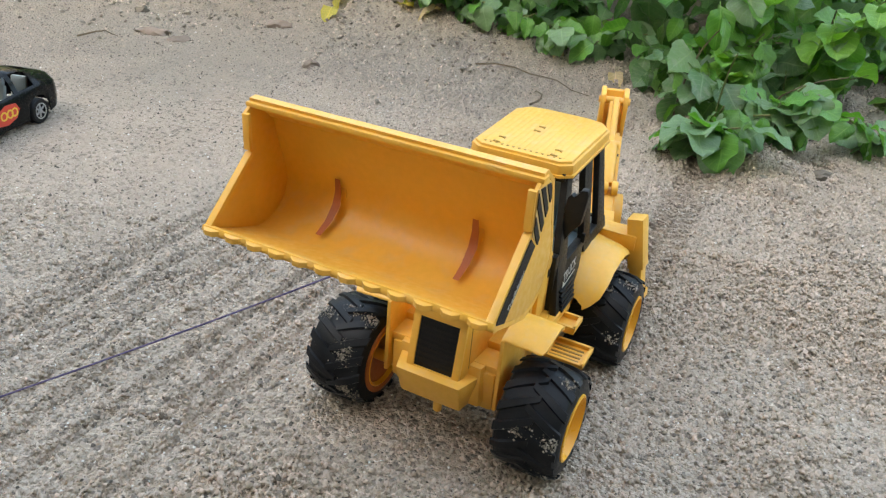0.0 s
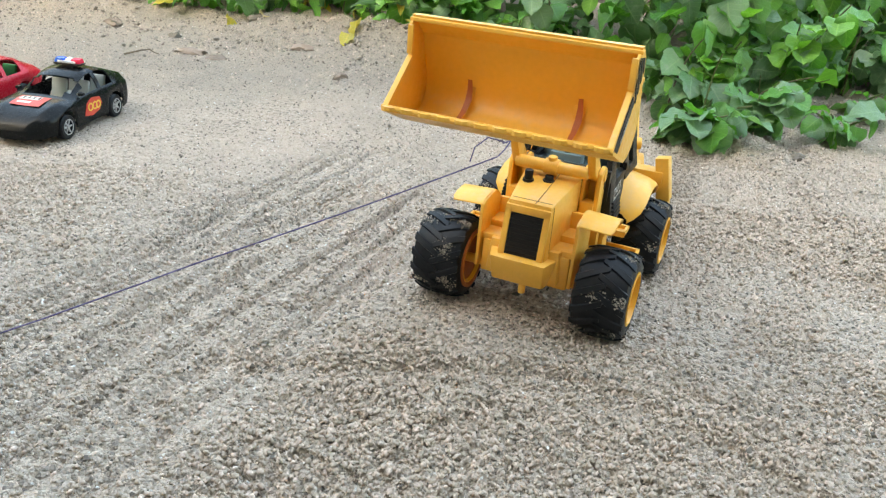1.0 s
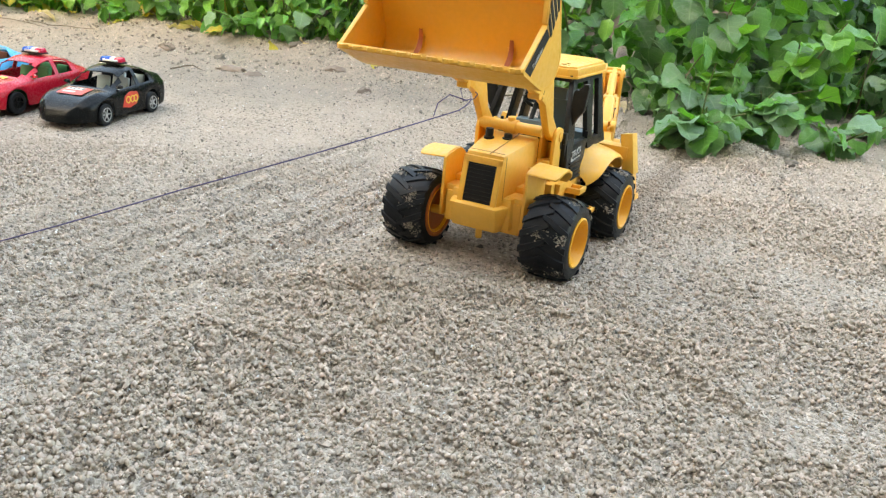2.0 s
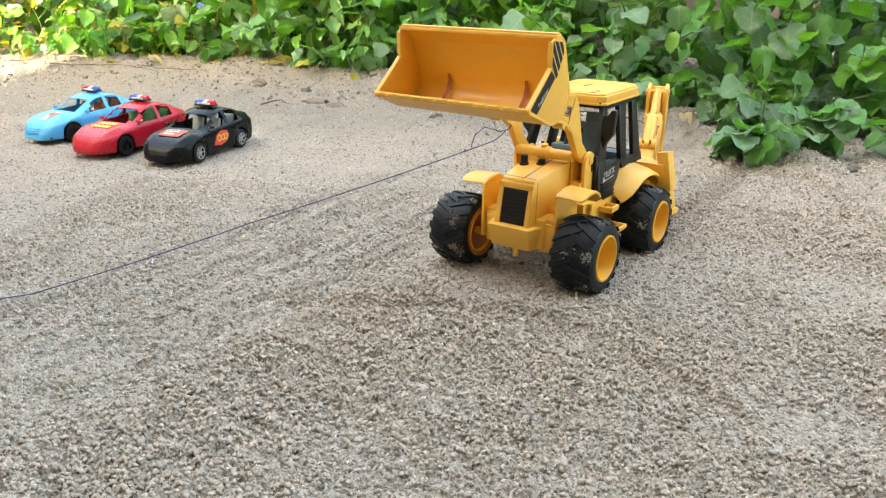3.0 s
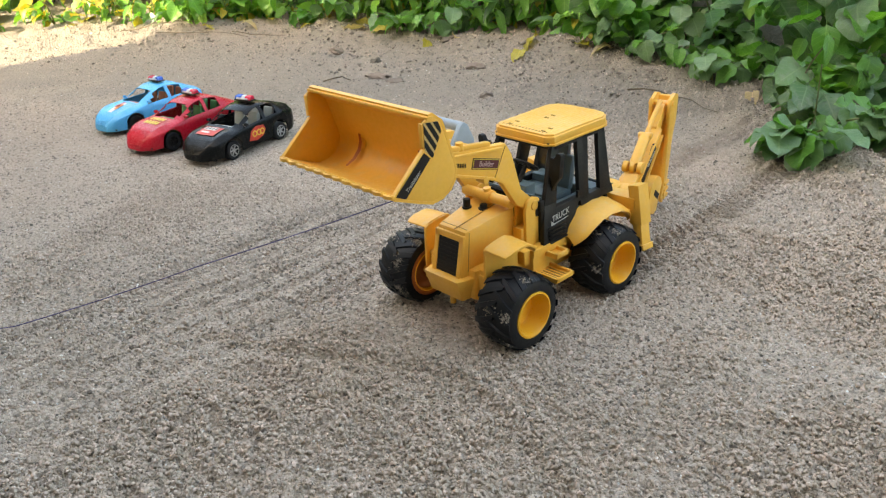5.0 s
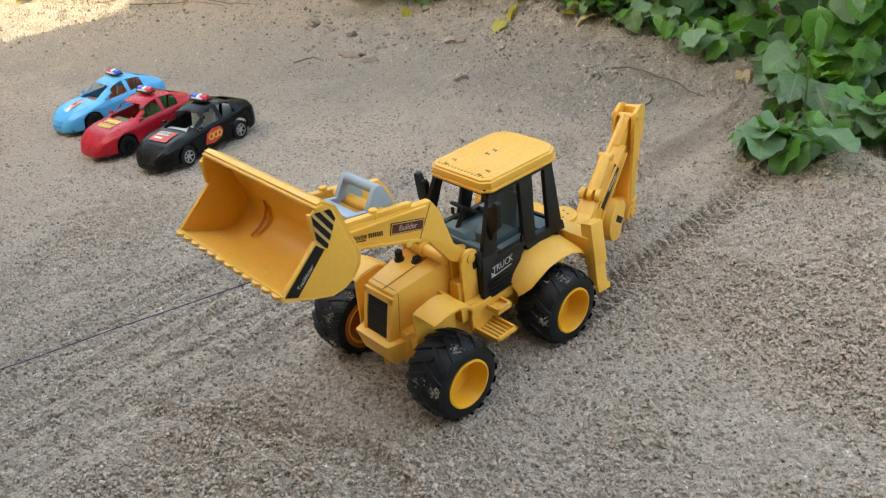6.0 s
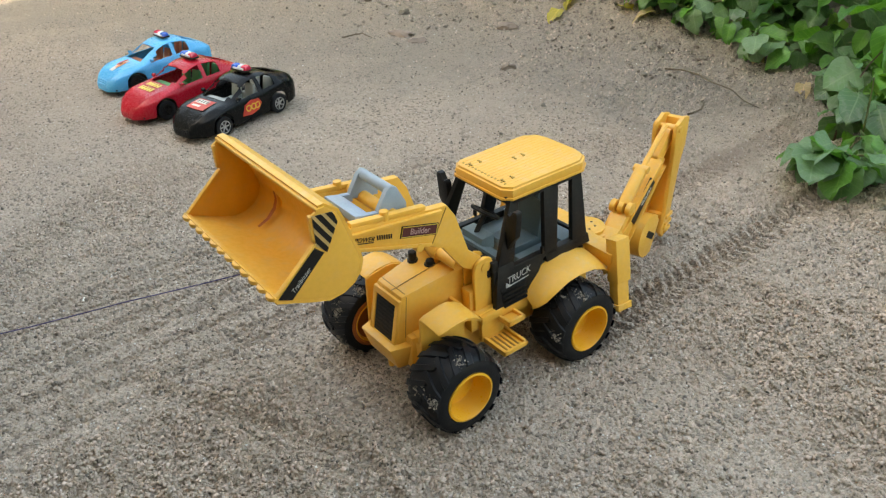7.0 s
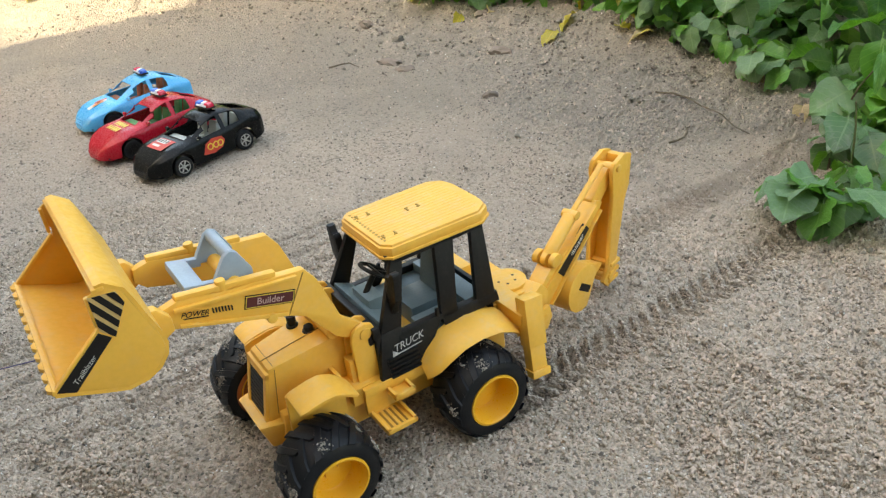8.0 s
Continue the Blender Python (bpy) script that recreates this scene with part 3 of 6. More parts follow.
for s in (1, -1):
    m = Matrix.Diagonal((1, s, 1, 1))
    part("side_panel", moved(join(hexa([(0.082, 0.020, 0.036), (0.082, 0.030, 0.036), (0.020, 0.040, 0.040), (0.020, 0.020, 0.040)], [(0.079, 0.019, 0.0640), (0.079, 0.0285, 0.0640), (0.020, 0.0390, 0.0640), (0.020, 0.020, 0.0640)], 0.0012)), m), YELLOW, loader)
    # front mudguard: a curved plate on a web
    arch = [(0.0772, 0.0890), (0.0768, 0.0900), (0.073, 0.0918), (0.066, 0.0936), (0.058, 0.0945), (0.050, 0.0945), (0.042, 0.0910), (0.035, 0.0855), (0.030, 0.0790)]
    guard = part("front_mudguard", moved(join(soften(sheet([[(x, y, z - abs(y - 0.04) * 0.05) for y in (0.0400, 0.053, 0.0630 - cut_in, 0.0674 - cut_in * 1.6)] for (x, z), cut_in in zip(arch, (0.0016, 0.0012, 0.0002, 0, 0, 0, 0, 0.0012, 0.0045))], 0.0022), 0.0004), prism([(0.034, 0.040), (0.0795, 0.0360), (0.0775, 0.0890), (0.073, 0.0912), (0.058, 0.0938), (0.050, 0.0938), (0.042, 0.0902), (0.034, 0.0835)], 0.0385, 0.0412, 0.0006)), m), YELLOW, loader)
    part("arch_panel", moved(join(box(0.0330, 0.0362, 0.0190, 0.0388, 0.0400, 0.0840, 0.0006), box(0.0330, 0.0740, 0.0190, 0.0388, 0.0590, 0.0645, 0.0008), box(0.0330, 0.0560, 0.0190, 0.0388, 0.0640, 0.0700, 0.0008)), m), YELLOW, guard)
    # tower that carries the lifting arm
    tower = [(-0.0005, 0.058), (0.0205, 0.058), (0.0205, 0.108), (0.0185, 0.1145), (0.0140, 0.1180), (0.0080, 0.1190), (0.0020, 0.1165), (-0.0005, 0.111)]
    mast = part("loader_tower", moved(join(prism(tower, 0.0365, 0.0405, 0.0012), prism(tower, 0.0245, 0.0275, 0.0012), box(-0.0005, 0.0035, 0.0245, 0.0400, 0.058, 0.112, 0.0008), box(0.012, 0.024, 0.026, 0.0375, 0.058, 0.090, 0.001)), m), YELLOW, loader)
    # a black plate paints the shade of the slot, which is not cut
    part("pin_slot", moved(prism([(0.0035, 0.0985), (0.0068, 0.0985), (0.0075, 0.1020), (0.0068, 0.1080), (0.0035, 0.1080), (0.0028, 0.1020)], 0.0400, 0.0409, 0.0), m), DECAL_BLACK, mast, "black patch painted for a shaded slot")
    # step of two treads
    part("step_board", moved(join(box(0.004, 0.022, 0.046, 0.050, 0.044, 0.066, 0.0006), box(-0.022, 0.022, 0.046, 0.051, 0.0625, 0.0700, 0.0006)), m), YELLOW, loader)
    step = part("lower_step", moved(join(box(-0.005, 0.0205, 0.049, 0.077, 0.0435, 0.0455, 0.0005), box(-0.005, -0.0025, 0.049, 0.078, 0.0450, 0.0485, 0.0004), box(0.018, 0.0205, 0.049, 0.078, 0.0450, 0.0485, 0.0004), box(-0.005, 0.0205, 0.0755, 0.078, 0.0450, 0.0485, 0.0004)), m), YELLOW, loader)
    part("upper_step", moved(join(box(-0.014, 0.004, 0.049, 0.064, 0.0585, 0.0605, 0.0005), box(-0.014, 0.004, 0.0620, 0.0645, 0.0600, 0.0640, 0.0004), box(0.0015, 0.004, 0.049, 0.0645, 0.0600, 0.0640, 0.0004), box(-0.014, -0.0115, 0.049, 0.0645, 0.0600, 0.0640, 0.0004)), m), YELLOW, loader)
    # slots are brown strips on the tread, their shade put into the colour
    for i in range(4):
        x = 0.0005 + i * 0.0043
        part("step_slot", moved(box(x, x + 0.0016, 0.052, 0.073, 0.0453, 0.0459, 0), m), SEAM, step, "brown strip painted for a shaded slot in the tread")

# exhaust and air intake
part("exhaust_pipe", join(rod((0.0437, -0.0145, 0.103), (0.0437, -0.0145, 0.1150), 0.0036, bevel=0.0006), rod((0.0437, -0.0145, 0.103), (0.0437, -0.0145, 0.1075), 0.0048, bevel=0.0006)), BLACK, loader, "short black pipe")
part("air_intake", join(rod((0.0367, 0.0010, 0.104), (0.0367, 0.0010, 0.1110), 0.0042, 0.0036, bevel=0.0008), rod((0.0367, 0.0010, 0.104), (0.0367, 0.0010, 0.1075), 0.0052, bevel=0.0006)), BLACK, loader, "short black cap")

# wheels
tyre_profile = [(0.0215, TYRE_OUT - 0.0015), (0.0230, TYRE_OUT), (0.0290, TYRE_OUT + 0.0002), (0.0325, TYRE_OUT - 0.0018), (0.0343, TYRE_OUT - 0.0055), (0.0350, 0.0685), (0.0343, TYRE_IN + 0.0055), (0.0325, TYRE_IN + 0.0018), (0.0290, TYRE_IN - 0.0002), (0.0230, TYRE_IN), (0.0215, TYRE_IN + 0.0015)]
tyre = lathe(tyre_profile, 48)
LUGS = 16
lugs = []
for side in (1, -1):
    for i in range(LUGS):
        a0 = 2 * math.pi * (i + (0.5 if side < 0 else 0)) / LUGS
        rows = []
        for k in range(5):
            f = k / 4
            y = 0.0685 + side * (-0.0035 + f * 0.0245)
            r = 0.0366 - (0.0032 if k == 4 else 0.0008 if k == 3 else 0)
            a = a0 - 0.36 * f
            wide = 0.060 + 0.016 * f
            rows.append([(rr * math.cos(a + d), y, rr * math.sin(a + d)) for rr, d in ((0.0325 if k == 4 else 0.0340, -wide - 0.03), (r, -wide), (r, wide), (0.0325 if k == 4 else 0.0340, wide + 0.03))])
        lugs.append(rows)
wheel = part("wheel", tyre, RUBBER, loader, "chunky black tyre crusted with sand", 32)
wheel.location = (0.0675, 0, HUB_Z)
for rows in lugs:
    lug = sheet(rows)
    ends = [v for v in lug.verts]
    lug.faces.new([ends[j] for j in (0, 1, 2, 3)])
    lug.faces.new([ends[j] for j in (16, 17, 18, 19)])
    part("tread_lug", lug, RUBBER, wheel)


def crust(seed, count):
    """Sand stuck to the tread in patches."""
    r = np.random.default_rng(seed)
    shape = np.array([(1, 0, 0), (0, 1, 0), (-1, 0, 0), (0, -1, 0), (0, 0, 1), (0, 0, -1)], float)
    tri = [(0, 1, 4), (1, 2, 4), (2, 3, 4), (3, 0, 4), (1, 0, 5), (2, 1, 5), (3, 2, 5), (0, 3, 5)]
    verts, faces = [], []
    patches = [(r.uniform(0, 6.28), r.uniform(0.052, 0.085)) for _ in range(14)]
    for i in range(count):
        a, y = patches[int(14 * r.random() ** 1.5)]
        a, y = a + r.normal(0, 0.07), float(np.clip(y + r.normal(0, 0.0036), 0.0485, 0.0885))
        radius = 0.0352 + (0.0008 if r.random() < 0.4 else 0) - max(0, abs(y - 0.0685) - 0.014) ** 2 * 40
        size = 0.00025 + 0.0008 * r.random() ** 2.5
        base = np.array((radius * math.cos(a), y, radius * math.sin(a)))
        verts += (shape * size * r.uniform(0.6, 1.4, (6, 1)) + base).tolist()
        faces += [tuple(k + 6 * i for k in t) for t in tri]
    me = bpy.data.meshes.new("sand_crust")
    me.from_pydata(verts, [], faces)
    me.materials.append(MUD)
    ob = new("sand_crust", me)
    ob.parent = wheel
    return tagged(ob, "pale sand stuck to the tread", kind="stuff")


crust(5, 1700)
rim_profile = [(0.0222, TYRE_OUT + 0.0006), (0.0206, TYRE_OUT + 0.0010), (0.0196, TYRE_OUT - 0.001), (0.0178, TYRE_OUT - 0.016), (0.0165, TYRE_OUT - 0.0175), (0.0060, TYRE_OUT - 0.0175), (0.0055, TYRE_OUT - 0.0145), (0.0001, TYRE_OUT - 0.0142), (0.0001, TYRE_IN + 0.016), (0.0170, TYRE_IN + 0.016), (0.0195, TYRE_IN + 0.001), (0.0206, TYRE_IN - 0.001), (0.0222, TYRE_IN)]
rim = part("rim", lathe(rim_profile, 40), RIM_YELLOW, wheel, "deep dished yellow rim")
part("inner_hub", lathe([(0.0001, TYRE_IN + 0.0075), (0.0070, TYRE_IN + 0.0075), (0.0078, TYRE_IN + 0.0092), (0.0150, TYRE_IN + 0.0100), (0.0184, TYRE_IN + 0.0030), (0.0232, TYRE_IN - 0.0018), (0.0256, TYRE_IN - 0.0012), (0.0256, TYRE_IN + 0.0010)], 40), HUB_SHADE, wheel, "dished yellow inner hub with its shade painted red-brown")
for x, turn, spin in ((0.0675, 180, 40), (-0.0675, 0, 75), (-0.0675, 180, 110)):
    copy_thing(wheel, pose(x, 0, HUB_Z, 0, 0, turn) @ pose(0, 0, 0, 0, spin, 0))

# lifting arms, knee at the top; they lean a little to one side
SKEW = Matrix(((1, 0, 0, 0), (0.045, 1, 0, -0.0004), (0, 0, 1, 0), (0, 0, 0, 1)))
ARM = [(0.0060, 0.1080), (0.0130, 0.1060), (0.0290, 0.1165), (0.0480, 0.1435), (0.0580, 0.1490), (0.0860, 0.1615), (0.1130, 0.1695), (0.1330, 0.1760), (0.1400, 0.1830), (0.1385, 0.1920), (0.1270, 0.1945), (0.1000, 0.1885), (0.0640, 0.1830), (0.0425, 0.1800), (0.0345, 0.1680), (0.0220, 0.1300), (0.0080, 0.1175)]
for s in (1, -1):
    m = SKEW @ Matrix.Diagonal((1, s, 1, 1))
    arm = part("lift_arm", moved(prism(ARM, 0.0290, 0.0360, 0.0012), m), YELLOW, loader)
    part("upper_rail", moved(bar((0.131, 0.0370, 0.1895), (0.049, 0.0370, 0.1775), 0.0026, 0.0034, (0, 1, 0), 0.0006), m), YELLOW, arm)
    part("lower_rail", moved(bar((0.130, 0.0368, 0.1775), (0.060, 0.0368, 0.1525), 0.0024, 0.0026, (0, 1, 0), 0.0006), m), YELLOW, arm)
    part("top_rail", moved(bar((0.128, 0.0325, 0.1955), (0.062, 0.0325, 0.1845), 0.0040, 0.0060, (0, 1, 0), 0.001), m), YELLOW, arm)
    part("arm_seam", moved(bar((0.0435, 0.0360, 0.1780), (0.0600, 0.0360, 0.1505), 0.0008, 0.0006, (0, 1, 0), 0), m), SEAM, arm, "dark joint line")
    part("arm_pin", moved(rod((0.0085, 0.026, 0.1105), (0.0085, 0.0415, 0.1105), 0.0048, bevel=0.0006), m), YELLOW, arm)
    part("arm_boss", moved(rod((0.0720, 0.028, 0.1550), (0.0720, 0.0385, 0.1550), 0.0036, bevel=0.0006), m), YELLOW, arm)
    part("arm_boss", moved(rod((0.098, 0.0325, 0.188), (0.098, 0.0325, 0.1955), 0.0035, bevel=0.0008), m), YELLOW, arm)
    if s > 0:
        slope = math.degrees(math.atan2(0.0100, 0.0330))
        plate = part("sticker", moved(box(-0.0178, 0.0178, -0.0002, 0.0003, -0.0048, 0.0048, 0.0), SKEW @ pose(0.0700, 0.0362, 0.1690, 0, -slope, 0)), DECAL_BLACK, arm, "black and maroon name sticker")
        part("sticker_field", moved(box(-0.0165, 0.0165, -0.0002, 0.0003, -0.0038, 0.0038, 0.0), SKEW @ pose(0.0700, 0.03655, 0.1690, 0, -slope, 0)), DECAL_MAROON, plate)
        part("sticker_line", moved(join(*[box(a, b, -0.0002, 0.0003, c, d, 0.0) for a, b, c, d in ((-0.0172, 0.0172, 0.0037, 0.0042), (-0.0172, 0.0172, -0.0042, -0.0037), (-0.0172, -0.0167, -0.0042, 0.0042), (0.0167, 0.0172, -0.0042, 0.0042))]), SKEW @ pose(0.0700, 0.0366, 0.1690, 0, -slope, 0)), DECAL_YELLOW, plate, "thin gold border")
        reading = pose(0.0700, 0.0371 + 0.0028, 0.1690, 0, -slope, 2.6) @ pose(0, 0, 0, 90, 0, 180)
        text("lettering", "Builder", 0.0068, DECAL_PINK, plate, reading, "white lettering")
        text("lettering", "POWER", 0.0052, DECAL_BLACK, arm, pose(0.1190, 0.0363 + 0.0050, 0.1813, 0, -slope, 2.6) @ pose(0, 0, 0, 90, 0, 180), "dark printed lettering", 0.25)
        part("underline", moved(box(-0.0080, 0.0080, -0.0002, 0.0003, -0.0003, 0.0003, 0.0), SKEW @ pose(0.1190, 0.0362, 0.1786, 0, -slope, 0)), DECAL_BLACK, arm, "dark printed line")
        for i in range(7):
            part("sticker_dash", moved(prism([(-0.0008, -0.0018), (0.0002, -0.0018), (0.0012, 0.0018), (0.0002, 0.0018)], -0.0002, 0.0003, 0), SKEW @ pose(0.1075 - i * 0.0020, 0.0362, 0.1785 - i * 0.0006, 0, -slope, 0)), DECAL_BLACK, arm)
part("cross_tube", join(rod((0.0290, -0.031, 0.1165), (0.0290, 0.031, 0.1165), 0.0052, bevel=0.0006), rod((0.0290, -0.006, 0.1165), (0.0290, 0.006, 0.1165), 0.0068, bevel=0.0008), rod((0.0290, 0, 0.1165), (0.0300, 0, 0.1255), 0.0038, bevel=0.0006)), YELLOW, loader)
part("cross_bar", moved(join(box(0.1060, 0.1120, -0.030, 0.030, 0.1780, 0.1820, 0.0008), rod((0.0880, -0.030, 0.1860), (0.0880, 0.030, 0.1860), 0.0050)), SKEW), YELLOW, loader)

# grey coupling between the arms
part("grey_coupling", moved(join(hexa([(0.1060, -0.0165, 0.1868), (0.1200, -0.0165, 0.1905), (0.1200, 0.0270, 0.1905), (0.1060, 0.0270, 0.1868)], [(0.1060, -0.0165, 0.1932), (0.1190, -0.0165, 0.1965), (0.1190, 0.0270, 0.1965), (0.1060, 0.0270, 0.1932)], 0.001), bar((0.0970, -0.0141, 0.1882), (0.1075, -0.0141, 0.1905), 0.0062, 0.0048), bar((0.0970, 0.0246, 0.1882), (0.1075, 0.0246, 0.1905), 0.0062, 0.0048),
                           *[prism([(0.0740, 0.1830), (0.1010, 0.1880), (0.0990, 0.1930), (0.0900, 0.2060), (0.0855, 0.2085), (0.0810, 0.2060), (0.0735, 0.1910)], y, y + 0.0048, 0.001) for y in (-0.0165, 0.0222)], rod((0.0855, -0.015, 0.2040), (0.0855, 0.025, 0.2040), 0.0042)), SKEW), GREY, loader, "grey plastic coupling frame")

# the bucket: one curved sheet, two cheeks, toothed lip
PROFILE = [(0.1690, 0.2455), (0.1655, 0.2458), (0.1572, 0.2395), (0.1548, 0.2330), (0.1500, 0.2170), (0.1462, 0.2060), (0.1450, 0.1990), (0.1468, 0.1925), (0.1520, 0.1862), (0.1600, 0.1822), (0.1700, 0.1812), (0.1820, 0.1855), (0.1940, 0.1905), (0.2055, 0.1950)]
HALF = 0.0737
bucket = part("bucket", soften(sheet([[(x, y, z) for y in np.linspace(-HALF, HALF, 9)] for x, z in PROFILE], -0.0022), 0.0), YELLOW, loader, "yellow loader bucket with toothed lip")
bucket.location = (0.0008, 0.0073, -0.0040)   # the loose arms let it hang a little to one side


def cut(shape, way, least):
    """The part of a convex outline on which the dot product with way is at least the number."""
    out = []
    for a, b in zip(shape, shape[1:] + shape[:1]):
        da, db = a[0] * way[0] + a[1] * way[1] - least, b[0] * way[0] + b[1] * way[1] - least
        if da >= 0:
            out.append(a)
        if da * db < 0:
            f = da / (da - db)
            out.append((a[0] + (b[0] - a[0]) * f, a[1] + (b[1] - a[1]) * f))
    return out


CHEEK = PROFILE + [(0.1900, 0.2075), (0.1730, 0.2222), (0.1722, 0.2260), (0.1745, 0.2300), (0.1745, 0.2420)]
for s in (1, -1):
    cheek = part("cheek", moved(prism(CHEEK, HALF - 0.002, HALF, 0.0005), Matrix.Diagonal((1, s, 1, 1))), YELLOW, bucket)
    part("cheek_rim", moved(join(*[bar((a[0], HALF - 0.0022, a[1]), (b[0], HALF - 0.0022, b[1]), 0.0024, 0.0038, (0, 1, 0), 0.0006) for a, b in (((0.2050, 0.1955), (0.1735, 0.2222)), ((0.1745, 0.2240), (0.1745, 0.2420)))]), Matrix.Diagonal((1, s, 1, 1))), YELLOW, cheek)
    if s > 0:
        strip_shape = [(0.2046, 0.1955), (0.1752, 0.2206), (0.1696, 0.2152), (0.1956, 0.1914)]
        tag = part("sticker", prism(strip_shape, HALF - 0.0002, HALF + 0.0004, 0), DECAL_BLACK, cheek, "black sticker strip with pale lettering")
        flat = math.degrees(math.atan2(0.2222 - 0.1955, 0.2050 - 0.1735))
        text("lettering", "Trailblazer", 0.0043, DECAL_WORN, tag, pose(0.1880, HALF + 0.0009, 0.2026, 0, flat, 0) @ pose(0, 0, 0, 90, 0, 180), "pale lettering", 0.2)
        zone = [(0.1742, 0.2425), (0.1600, 0.2408), (0.1576, 0.2330), (0.1676, 0.2150), (0.1742, 0.2214)]
        field = part("sticker", prism(zone, HALF - 0.0002, HALF + 0.0003, 0), DECAL_TAN, cheek, "tan sticker with slanting black stripes")
        for i in range(4):
            low = 0.0090 + i * 0.0056
            shape = cut(cut(zone, (0.85, -0.53), low), (-0.85, 0.53), -(low + 0.0034))
            if len(shape) > 2:
                part("warning_stripe", prism(shape, HALF + 0.0002, HALF + 0.0007, 0), DECAL_BLACK, field, "slanting black stripe")
part("top_flange", box(0.1648, 0.1712, -HALF - 0.001, HALF + 0.001, 0.2436, 0.2462, 0.0009), YELLOW, bucket)
part("top_fold", prism([(0.1670, 0.2444), (0.1566, 0.2352), (0.1556, 0.2366), (0.1652, 0.2454)], -HALF + 0.0018, HALF - 0.0018, 0), YELLOW, bucket)
part("lip", join(bar((0.2050, -HALF, 0.1952), (0.2050, HALF, 0.1952), 0.0030, 0.0040, (1, 0, 0.4), 0.0006)), YELLOW, bucket)
for y in (-0.0390, 0.0370):
    inner = [(x + 0.0026 * (0.2150 - z) / 0.02 + 0.0006, z + 0.0012) for x, z in PROFILE[5:10]]
    # no recess is cut; a deep-orange strip paints the slot's shade
    part("hinge_slot", sheet([[(x + 0.0004, y - 0.0012, z + 0.0006), (x + 0.0004, y + 0.0034 - 0.0016 * abs(i - 2.0) / 2.0, z + 0.0006)] for i, (x, z) in enumerate(inner)]), SLOT, bucket, "narrow strip painted in the deep orange of a shaded slot")
    part("hinge_lug", prism([(0.1330, 0.1840), (0.1400, 0.1800), (0.1466, 0.1850), (0.1462, 0.2030), (0.1400, 0.2020), (0.1330, 0.1930)], y - 0.0040, y + 0.0040, 0.0012), YELLOW, bucket)
for i in range(12):
    y = -HALF + (i + 0.5) * 2 * HALF / 12
    w = HALF / 12
    part("tooth", prism([(0.2040, y - w * 0.96), (0.2072, y - w * 0.80), (0.2092, y - w * 0.40), (0.2092, y + w * 0.20), (0.2074, y + w * 0.60), (0.2040, y + w * 0.80)], 0.1938, 0.1966, 0.0004, "xy"), YELLOW, bucket)

# cab: black frame that narrows upwards
def cab_y(z):
    return 0.0500 - (z - 0.070) * 0.165


def cab_post(x0, x1, z0, x2, x3, z1, s, deep=0.005):
    """A post of the cab's side, x0..x1 wide at z0 and x2..x3 at z1."""
    a, b = cab_y(z0), cab_y(z1)
    low = [(x0, a - deep, z0), (x1, a - deep, z0), (x1, a, z0), (x0, a, z0)]
    high = [(x2, b - deep, z1), (x3, b - deep, z1), (x3, b, z1), (x2, b, z1)]
    return moved(hexa(low, high, 0.0008), Matrix.Diagonal((1, s, 1, 1)))


cab = part("cab_floor", join(box(-0.108, 0.002, -0.046, 0.046, 0.069, 0.079, 0.001), box(-0.116, -0.100, -0.040, 0.040, 0.058, 0.082, 0.001)), YELLOW, loader)
